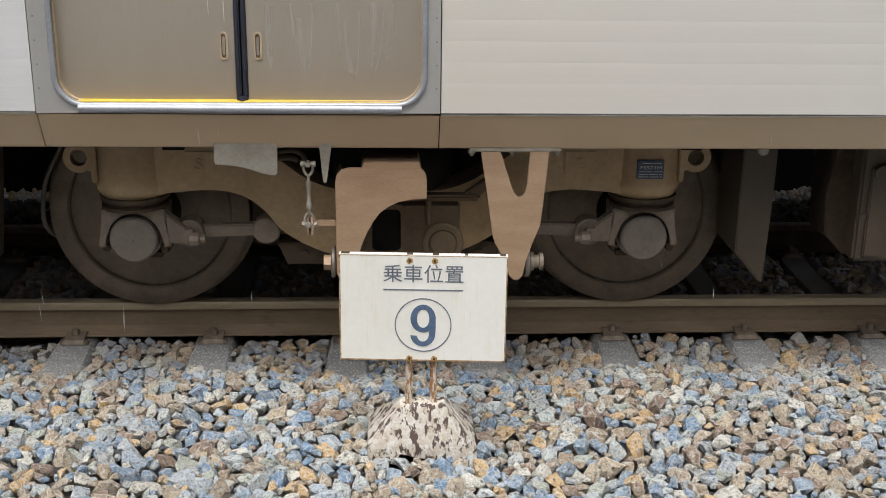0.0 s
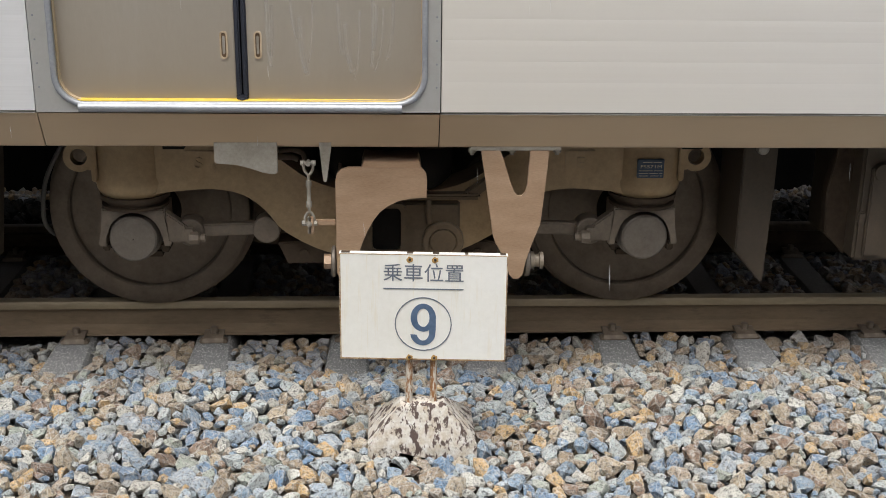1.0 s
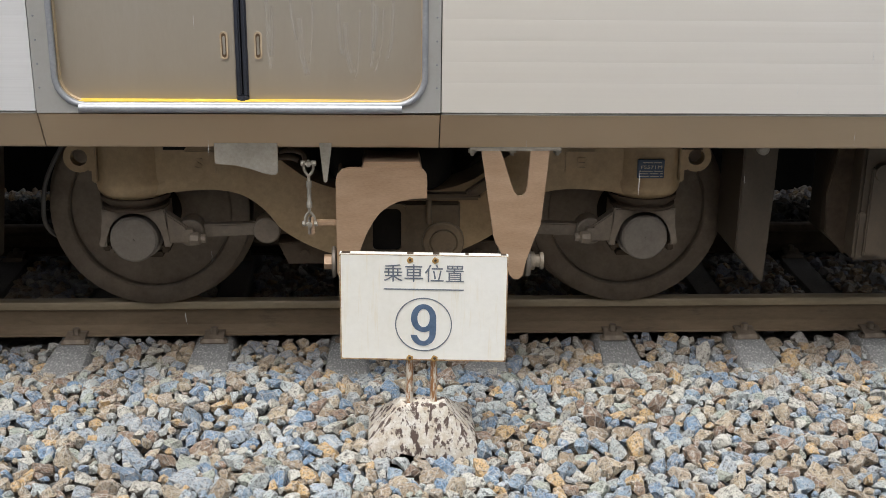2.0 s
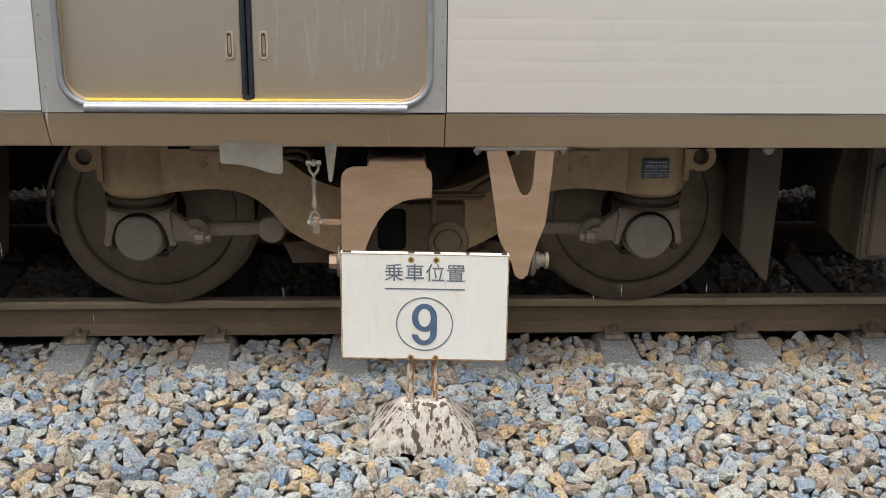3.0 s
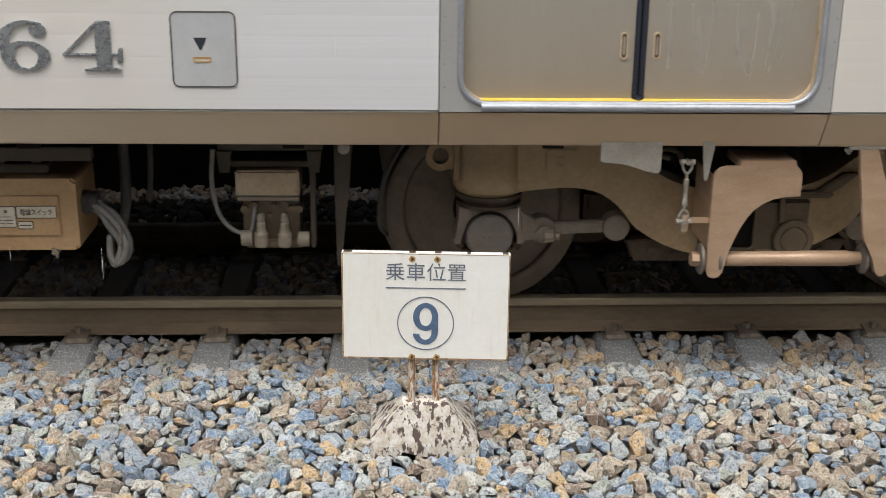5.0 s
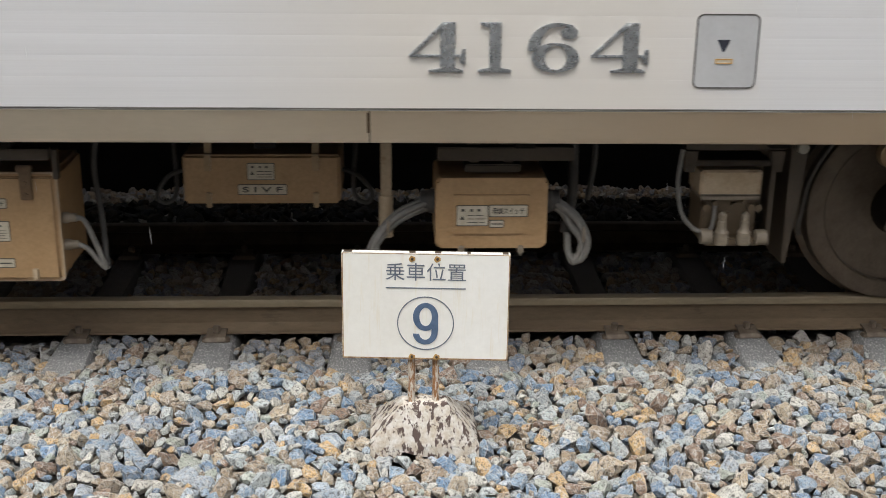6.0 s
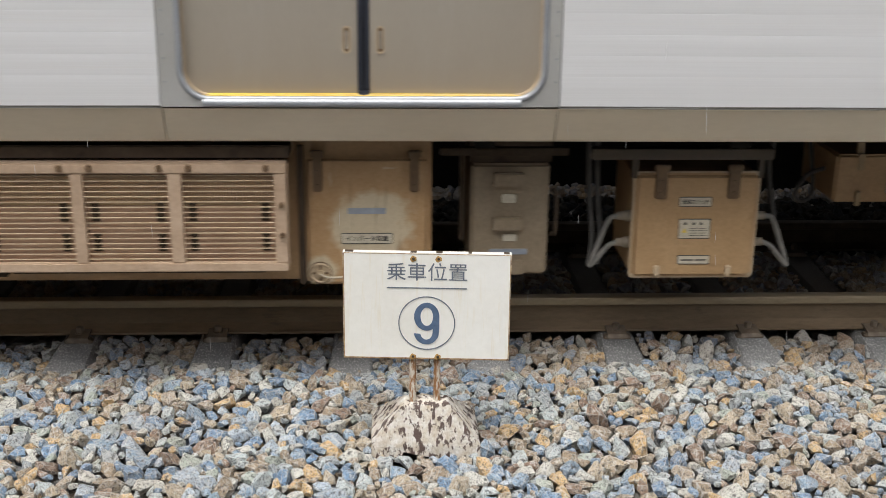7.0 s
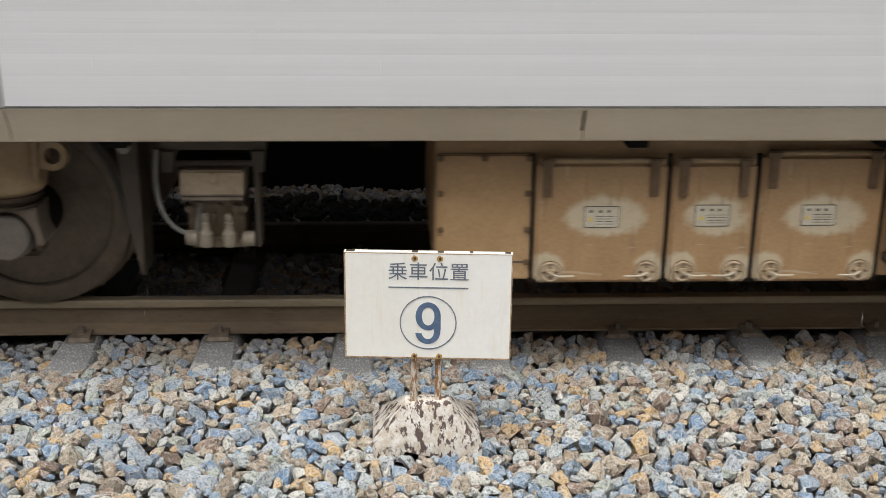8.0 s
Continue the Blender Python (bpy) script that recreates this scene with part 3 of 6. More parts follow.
def doorway(x0, x1):
    rise = Matrix.Translation((0, 0, camber((x0 + x1) / 2)))
    before = set(car.children_recursive)
    ox0, ox1, oz = x0 + 0.083, x1 - 0.066, 1.066
    mid = (ox0 + ox1) / 2
    inner = rounded(ox0, ox1, oz, 2.85, 0.095, 8)
    outer = []
    for k, (x, z) in enumerate(inner):
        corner, i = divmod(k, 9)
        sx = x1 if corner in (0, 3) else x0
        sz = 2.96 if corner < 2 else ZB - 0.004
        first_half = i < 4
        if i == 4:
            outer.append((sx, sz))
        elif first_half == (corner % 2 == 0):
            outer.append((sx, z))
        else:
            outer.append((x, sz))
    fr = part("door_frame", ring_prism(B(), outer, inner, SIDE - 0.003, SIDE + 0.06), FRAMESTEEL, car, "worn bare steel door frame")
    # polished lip round the opening
    path = [(x, SIDE - 0.003, z) for x, z in rounded(ox0 - 0.009, ox1 + 0.009, oz - 0.009, 2.859, 0.104, 8)]
    part("polished_lip", tube(B(), path + path[:1], 0.0115, 10, False), BRIGHT, fr)
    part("lip_web", ring_prism(B(), rounded(ox0 - 0.012, ox1 + 0.012, oz - 0.012, 2.862, 0.105, 8), rounded(ox0, ox1, oz, 2.85, 0.095, 8), SIDE - 0.002, SIDE + 0.05), FRAMESTEEL, fr)
    part("gasket", ring_prism(B(), rounded(ox0 - 0.001, ox1 + 0.001, oz - 0.001, 2.851, 0.096, 8), rounded(ox0 + 0.005, ox1 - 0.005, oz + 0.004, 2.84, 0.091, 8), SIDE + 0.012, SIDE + 0.035), BOXPALE, fr, "brown stained sealing strip")
    sill = along(B(), [(SIDE + 0.03, 1.027)] + [(SIDE - 0.004 - 0.020 * math.sin(radians(a)), 1.0445 - 0.0175 * math.cos(radians(a))) for a in range(10, 171, 20)] + [(SIDE + 0.03, 1.062)], ox0 + 0.07, ox1 - 0.075)
    part("door_sill", sill, BRIGHT, fr, "bright rounded steel sill")
    part("sill_strip", along(B(), [(SIDE + 0.034, 1.064), (SIDE + 0.002, 1.063), (SIDE + 0.002, 1.0685), (SIDE + 0.034, 1.0715)], ox0 + 0.05, ox1 - 0.05), YELLOW, fr, "yellow warning strip")
    for sx in (x0 + 0.018, x1 - 0.014):
        for k in range(14):
            part("rivet", lathe(B(), ((0.004, SIDE - 0.003), (0.003, SIDE - 0.005)), sx, 0, 1.12 + 0.085 * k, "y", 8), BRIGHT, fr)
    for s, a, b in ((-1, ox0 - 0.01, mid - 0.022), (1, mid + 0.022, ox1 + 0.01)):
        leaf = part("door_leaf", box(B(), a, b, SIDE + 0.036, SIDE + 0.066, 1.06, 2.86, 0.003), DOORSKIN, car, "dusty brushed steel door leaf", at=((a + b) / 2, SIDE + 0.05, 1.6))
        hx = mid + s * 0.061
        y = SIDE + 0.036
        part("handle_rim", ring_prism(B(), rounded(hx - 0.0145, hx + 0.0145, 1.217, 1.317, 0.0144, 6), rounded(hx - 0.0085, hx + 0.0085, 1.223, 1.311, 0.0084, 6), y - 0.005, y + 0.002), BOXPALE, leaf, "polished recessed door pull")
        part("handle_recess", prism(B(), rounded(hx - 0.0085, hx + 0.0085, 1.223, 1.311, 0.0084, 6), y - 0.0012, y + 0.002), HINGE, leaf)
        part("handle_bar", prism(B(), rounded(hx - 0.0045, hx + 0.0045, 1.234, 1.300, 0.0044, 4), y - 0.004, y - 0.001), GALV, leaf)
    for s in (-1, 1):
        part("meeting_rubber", box(B(), mid + s * 0.0125 - 0.0095, mid + s * 0.0125 + 0.0095, SIDE + 0.030, SIDE + 0.064, 1.080, 2.85, 0.006), RUBBER, car, "dark blue rubber edge between the door leaves")
    bm = B()
    box(bm, mid - 0.02, mid + 0.02, SIDE + 0.02, SIDE + 0.06, 1.066, 1.084, 0.003)
    box(bm, mid - 0.009, mid + 0.009, SIDE + 0.008, SIDE + 0.03, 1.060, 1.076, 0.003)
    part("door_guide", bm, RUBBER, car)
    # lift the doorway with the body's bow; run sections already follow it
    for ob in car.children_recursive:
        if ob not in before and ob.name.split(".")[0] not in ("door_sill", "sill_strip"):
            ob.data.transform(rise)


for d in DOORS:
    doorway(*d)

# dried rinse marks on one door leaf: faint runs that end in drops
mark_rng = random.Random(9)
for px, py0, py1, hook in ((474, -30, 120, 6), (483, 10, 100, -3), (516, -20, 70, 12), (532, 30, 133, 14), (556, -10, 112, -10), (600, -30, 96, 10), (613, 40, 130, 16), (640, 20, 140, -12), (664, -40, 118, -4),
                           (669, 10, 90, -6), (682, 15, 126, -18), (700, 0, 105, -14)):
    top, low = 1.075 + (175 - py0) * 0.00203, 1.075 + (175 - py1) * 0.00203
    x = -0.512 + (px - 427) * 0.002012
    bm = B()
    tube(bm, [(x, 0, top), (x + hook * 0.0003, 0, (top + low) / 2), (x + hook * 0.0010, 0, low + 0.04), (x + hook * 0.0017, 0, low)], mark_rng.uniform(0.006, 0.011), 8)
    for v in bm.verts:
        v.co.y = SIDE + 0.0362 + v.co.y * 0.05
    part("rinse_mark", bm, STREAK, car, "pale dried rinse mark on the door")

# access panel with its mark
panel = part("access_panel", prism(B(), rounded(-2.207, -1.982, 1.121, 1.385, 0.022), SIDE - 0.003, SIDE + 0.01, 0.001), HATCH, car, "steel access panel with a blue arrow")
part("panel_gap", ring_prism(B(), rounded(-2.211, -1.978, 1.117, 1.389, 0.026), rounded(-2.206, -1.983, 1.122, 1.384, 0.021), SIDE - 0.0042, SIDE + 0.005), INK, panel)
part("arrow_mark", prism(B(), [(-2.131, 1.296), (-2.083, 1.296), (-2.103, 1.252), (-2.109, 1.252)], SIDE - 0.0045, SIDE), RUBBER, panel, "dark blue downward arrow")
part("latch_slot", ring_prism(B(), rounded(-2.134, -2.070, 1.208, 1.227, 0.003, 2), rounded(-2.129, -2.075, 1.212, 1.222, 0.002, 2), SIDE - 0.0055, SIDE), RUSTDOT, panel)
part("latch_bar", box(B(), -2.129, -2.075, SIDE - 0.0045, SIDE, 1.212, 1.2215), LABELWHITE, panel)


# ---- the running number in raised metal numerals with serifs ----
def numeral(kind, x0, x1, z0=1.175, z1=1.355):
    w, h = x1 - x0, z1 - z0
    bm = B()

    def poly(*pts):
        prism(bm, [(x0 + u * w, z0 + v * h) for u, v in pts], SIDE - 0.012, SIDE + 0.002, 0.004)

    if kind == "1":
        poly((0.34, 0.05), (0.68, 0.05), (0.68, 0.96), (0.34, 0.96))
        poly((0.0, 0.0), (1.0, 0.0), (1.0, 0.05), (0.7, 0.09), (0.32, 0.09), (0.0, 0.05))
        poly((0.06, 1.0), (0.68, 1.0), (0.68, 0.94), (0.34, 0.89), (0.06, 0.95))
    elif kind == "4":
        poly((0.54, 0.05), (0.80, 0.05), (0.80, 1.0), (0.66, 1.0), (0.54, 0.9))
        poly((0.34, 0.0), (0.94, 0.0), (0.94, 0.045), (0.82, 0.08), (0.52, 0.08), (0.34, 0.045))
        poly((0.0, 0.30), (0.92, 0.30), (0.92, 0.355), (0.0, 0.355))
        poly((0.0, 0.345), (0.09, 0.345), (0.60, 0.93), (0.66, 1.0), (0.58, 1.0))
        poly((0.88, 0.20), (0.98, 0.16), (0.98, 0.47), (0.93, 0.47), (0.90, 0.355))
    else:
        def ell(cx, cz, rx, rz, a0, a1, n):
            return [(cx + rx * math.cos(radians(a0 + (a1 - a0) * i / n)), cz + rz * math.sin(radians(a0 + (a1 - a0) * i / n))) for i in range(n + 1)]
        o = [(x0 + u * w, z0 + v * h) for u, v in ell(0.54, 0.30, 0.46, 0.30, 0, 345, 23)]
        i_ = [(x0 + u * w, z0 + v * h) for u, v in ell(0.55, 0.30, 0.22, 0.245, 0, 345, 23)]
        ring_prism(bm, o, i_, SIDE - 0.010, SIDE + 0.002)
        poly(*(ell(0.56, 0.5, 0.56, 0.5, 75, 188, 12) + ell(0.60, 0.52, 0.36, 0.43, 188, 75, 12)))
        poly(*ell(0.80, 0.80, 0.16, 0.125, 0, 350, 14))
        poly((0.66, 0.99), (0.86, 0.95), (0.94, 0.86), (0.86, 0.87), (0.66, 0.945))
    part("numeral", bm, NUMERAL, car, "raised dull chrome numeral " + {"1": "one", "4": "four", "6": "six"}[kind], smooth=False)


for kind, a, b in (("4", -3.253, -3.045), ("1", -3.004, -2.882), ("6", -2.824, -2.636), ("4", -2.592, -2.378)):
    numeral(kind, a, b)


# ---- running gear ----
R = 0.4335


def bogie(cx, spun):
    """One bogie seen from its side; wheels are collected for turning."""
    for s in (-1, 1):
        ax = cx + s * 1.05
        for side in (-1, 1):
            w = B()
            lathe(w, ((R - 0.088, -0.040), (R - 0.086, -0.062), (R - 0.078, -0.069), (R - 0.010, -0.070), (R - 0.002, -0.064), (R, -0.05), (R, -0.03), (R + 0.001, 0.03), (R + 0.027, 0.042), (R + 0.024, 0.06),
                      (R - 0.07, 0.06)), 0, 0, 0, "y", 64)
            if side > 0:
                bmesh.ops.scale(w, vec=(1, -1, 1), verts=w.verts)
            wheel = part("wheel", w, TYRE, car, "dark steel train wheel with a worn rim")
            wheel.location = (ax, side * 0.558, R)
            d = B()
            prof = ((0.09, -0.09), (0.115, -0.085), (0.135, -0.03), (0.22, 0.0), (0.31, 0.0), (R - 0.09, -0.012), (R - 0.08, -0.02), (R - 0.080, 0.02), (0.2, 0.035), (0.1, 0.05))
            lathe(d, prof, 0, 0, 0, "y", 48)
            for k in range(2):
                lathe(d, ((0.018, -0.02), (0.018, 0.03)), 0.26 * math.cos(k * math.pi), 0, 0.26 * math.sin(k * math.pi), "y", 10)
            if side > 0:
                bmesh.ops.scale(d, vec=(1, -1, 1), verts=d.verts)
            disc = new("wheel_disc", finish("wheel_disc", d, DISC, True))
            disc.parent = wheel
            spun.append((wheel, ax, side * 0.558))
        part("axle", lathe(B(), ((0.075, -0.9), (0.075, 0.9)), ax, 0, R, "y", 20), IRON, car)
        # axle box: saddle over the bearing, cap in front
        ab = B()
        arch = [(-0.128, 0.545), (-0.128, 0.455), (-0.148, 0.40), (-0.142, 0.385), (-0.118, 0.385), (-0.113, 0.43)]
        arch += [(0.113 * math.cos(radians(a)), 0.428 + 0.108 * math.sin(radians(a))) for a in range(170, 5, -15)]
        arch += [(0.113, 0.43), (0.118, 0.385), (0.142, 0.385), (0.148, 0.40), (0.128, 0.455), (0.128, 0.545)]
        prism(ab, [(ax + x, z) for x, z in arch], -0.975, -0.80, 0.006)
        saddle = part("axle_box", ab, BOXARM, car, "grey-brown cast axle box")
        cp = B()
        lathe(cp, ((0.04, -1.008), (0.088, -1.004), (0.096, -0.996), (0.098, -0.93), (0.108, -0.925), (0.108, -0.80)), ax, 0, 0.425, "y", 40)
        lathe(cp, ((0.004, -1.012), (0.006, -1.006)), ax, 0, 0.425, "y", 8)
        part("axle_cap", cp, CAPGREY, saddle, "round grey bearing cap")
        lo = B()
        box(lo, ax - 0.135, ax - 0.105, -0.96, -0.86, 0.362, 0.39, 0.006)
        box(lo, ax + 0.105, ax + 0.135, -0.96, -0.86, 0.355, 0.39, 0.006)
        box(lo, ax - 0.11, ax + 0.11, -0.9, -0.8, 0.31, 0.36, 0.02)
        part("keeper", lo, IRON, saddle)
        # rubber and steel stack, then the spring pot of the frame
        st = B()
        lathe(st, ((0.12, 0.543), (0.135, 0.548), (0.135, 0.560), (0.118, 0.565), (0.118, 0.578), (0.14, 0.583), (0.14, 0.60)), ax, -0.90, 0, "z", 36)
        part("spring_seat", st, IRON, saddle)
        pot = B()
        lathe(pot, ((0.10, 0.592), (0.135, 0.60), (0.150, 0.622), (0.158, 0.66), (0.152, 0.68), (0.150, 0.86)), ax, -0.885, 0, "z", 40)
        potob = part("spring_pot", pot, BOGIE, car, "brown dusted spring housing")
        for q in (-1, 1):
            part("pot_rib", box(B(), ax + q * 0.14 - 0.012, ax + q * 0.14 + 0.012, -0.98, -0.8, 0.66, 0.86, 0.005), BOGIE, potob)
        # lifting eye at the frame's end
        ey = B()
        ex = ax + s * 0.205
        o = [(ex + 0.062 * math.cos(radians(a)), 0.757 + 0.062 * math.sin(radians(a))) for a in range(0, 360, 18)]
        i_ = [(ex + 0.034 * math.cos(radians(a)), 0.757 + 0.034 * math.sin(radians(a))) for a in range(0, 360, 18)]
        ring_prism(ey, o, i_, -0.95, -0.90)
        box(ey, min(ex, ax + s * 0.14), max(ex, ax + s * 0.14), -0.945, -0.905, 0.79, 0.86, 0.005)
        box(ey, min(ex - s * 0.03, ax + s * 0.14), max(ex - s * 0.03, ax + s * 0.14), -0.945, -0.905, 0.70, 0.722, 0.004)
        part("lifting_eye", ey, BOGIE, potob)
        # link rod between axle box and frame
        rod = B()
        a0, a1 = ax - s * 0.222, ax - s * 0.535
        lathe(rod, ((0.052, -0.955), (0.058, -0.95), (0.058, -0.87), (0.052, -0.865)), a0, 0, 0.438, "y", 24)
        lathe(rod, ((0.050, -0.955), (0.056, -0.95), (0.056, -0.87), (0.05, -0.865)), a1, 0, 0.447, "y", 24)
        prism(rod, [(a0 - s * 0.04, 0.412), (a1 + s * 0.04, 0.421), (a1 + s * 0.04, 0.471), (a0 - s * 0.04, 0.466)], -0.93, -0.89, 0.006)
        lathe(rod, ((0.03, -0.99), (0.03, -0.955)), a0, 0, 0.438, "y", 6)
        rodob = part("link_rod", rod, BOXARM, car, "forged link rod between axle box and frame")
        nut = B()
        lathe(nut, ((0.022, 0), (0.028, 0.006), (0.028, 0.04), (0.018, 0.05), (0.018, 0.068)), a0 + s * 0.0, -0.985, 0.425, "x", 8) if s < 0 else lathe(nut, ((0.018, -0.068), (0.018, -0.05), (0.028, -0.04), (0.028, -0.006), (0.022, 0)), a0, -0.985, 0.425, "x", 8)
        prism(nut, [(ax - s * 0.13, 0.40), (a0, 0.40), (a0, 0.462), (ax - s * 0.13, 0.53)] if s < 0 else [(a0, 0.40), (ax - s * 0.13, 0.40), (ax - s * 0.13, 0.53), (a0, 0.462)], -0.97, -0.92, 0.006)
        part("arm_lug", nut, BOXARM, saddle)
    # side beam: one rounded casting, high over the axles and deep in the middle
    half = [(1.00, 0.60), (0.93, 0.617), (0.83, 0.629), (0.715, 0.634), (0.605, 0.612), (0.515, 0.548), (0.445, 0.462), (0.33, 0.392), (0.215, 0.352), (0.10, 0.345)]
    low = [(p.x, p.y) for p in smooth_path([(u, z, 0) for u, z in half], 4)]
    top = [(p.x, p.y) for p in smooth_path([(0.12, 0.63, 0), (0.215, 0.635, 0), (0.34, 0.68, 0), (0.48, 0.78, 0), (0.60, 0.83, 0), (0.75, 0.85, 0), (1.00, 0.85, 0)], 4)]
    outl = [(cx + u, z) for u, z in low] + [(cx - u, z) for u, z in low[::-1]] + [(cx - u, z) for u, z in top[::-1]] + [(cx + u, z) for u, z in top]
    bm = B()
    prism(bm, outl, -0.992, -0.80)
    front = max((f for f in bm.faces if len(f.verts) > 20), key=lambda f: -f.calc_center_median().y)
    bmesh.ops.bevel(bm, geom=list(front.edges), offset=0.038, segments=4, affect="EDGES", clamp_overlap=True)
    fr = part("bogie_frame", bm, BOGIE, car, "brown dusted cast bogie side beam")
    for s in (-1, 1):
        bm = B()
        box(bm, cx + s * 0.70, cx + s * 0.83, -1.0, -0.98, 0.70, 0.80, 0.006)
        part("cast_boss", bm, BOGIE, fr)
        bm = B()
        prism(bm, [(cx + s * u, z) for u, z in ((0.43, 0.30), (0.20, 0.30), (0.16, 0.355), (0.35, 0.40), (0.47, 0.39))], -0.95, -0.82, 0.006)
        lathe(bm, ((0.02, -0.962), (0.02, -0.94)), cx + s * 0.36, 0, 0.345, "y", 12)
        part("bracket", bm, IRON, fr)
        # brake block, hanger and lever behind the frame
        bm = B()
        tube(bm, [(cx + s * 0.5, -0.62, 0.72), (cx + s * 0.54, -0.6, 0.5), (cx + s * 0.58, -0.58, 0.4)], 0.025)
        box(bm, cx + s * 0.50, cx + s * 0.60, -0.63, -0.5, 0.34, 0.52, 0.02)
        part("brake_shoe", bm, IRON, fr)
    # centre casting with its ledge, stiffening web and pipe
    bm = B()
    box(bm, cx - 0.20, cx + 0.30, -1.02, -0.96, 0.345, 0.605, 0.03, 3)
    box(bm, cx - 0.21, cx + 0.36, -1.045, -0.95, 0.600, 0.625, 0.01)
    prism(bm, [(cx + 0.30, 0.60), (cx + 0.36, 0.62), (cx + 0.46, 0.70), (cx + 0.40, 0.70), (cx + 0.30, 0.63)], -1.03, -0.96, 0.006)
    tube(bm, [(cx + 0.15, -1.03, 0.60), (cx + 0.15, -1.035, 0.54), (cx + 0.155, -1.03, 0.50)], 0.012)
    # casting, cover and frame are coloured darker for the body's shade
    part("centre_casting", bm, CASTING, fr, "casting in the bogie's middle, brown darkened for shade")
    lettering("cast_letter", "S", cx - 0.785, cx - 0.753, 0.722, 0.768, -1.0, BOGIE, car, 0.005)
    lettering("cast_letter", "E", cx + 0.753, cx + 0.785, 0.722, 0.768, -1.0, BOGIE, car, 0.005)
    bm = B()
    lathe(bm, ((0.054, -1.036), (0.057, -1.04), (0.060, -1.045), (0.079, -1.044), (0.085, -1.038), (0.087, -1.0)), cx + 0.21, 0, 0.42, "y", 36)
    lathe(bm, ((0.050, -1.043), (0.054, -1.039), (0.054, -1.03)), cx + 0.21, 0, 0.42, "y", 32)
    part("pivot_cover", bm, CASTING, car, "round cover in the bogie's middle, darkened for shade")
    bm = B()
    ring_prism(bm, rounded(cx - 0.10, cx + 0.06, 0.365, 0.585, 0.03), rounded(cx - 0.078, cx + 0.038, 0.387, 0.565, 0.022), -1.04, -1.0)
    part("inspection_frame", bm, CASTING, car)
    # flat near-black sheet drawn for the shade inside the opening
    part("recess_shade", prism(B(), rounded(cx - 0.078, cx + 0.038, 0.387, 0.565, 0.022), -1.024, -1.0), SHELL, car)
    part("cross_beam", box(B(), cx - 0.22, cx + 0.22, -0.8, 0.8, 0.40, 0.62, 0.03), IRON, car)
    bm = B()
    lathe(bm, ((0.22, 0.64), (0.25, 0.67), (0.26, 0.74), (0.25, 0.80), (0.22, 0.83)), cx, -0.86, 0, "z", 36)
    part("air_spring", bm, SHELL, car, "black rubber air spring")
    part("motor", lathe(B(), ((0.2, -0.45), (0.24, -0.42), (0.24, 0.42), (0.2, 0.45)), cx + 0.55, 0, 0.45, "y", 24), IRON, car)
    part("motor", lathe(B(), ((0.2, -0.45), (0.24, -0.42), (0.24, 0.42), (0.2, 0.45)), cx - 0.55, 0, 0.45, "y", 24), IRON, car)


turning = []
bogie(0.031, turning)
bogie(-12.37, turning)


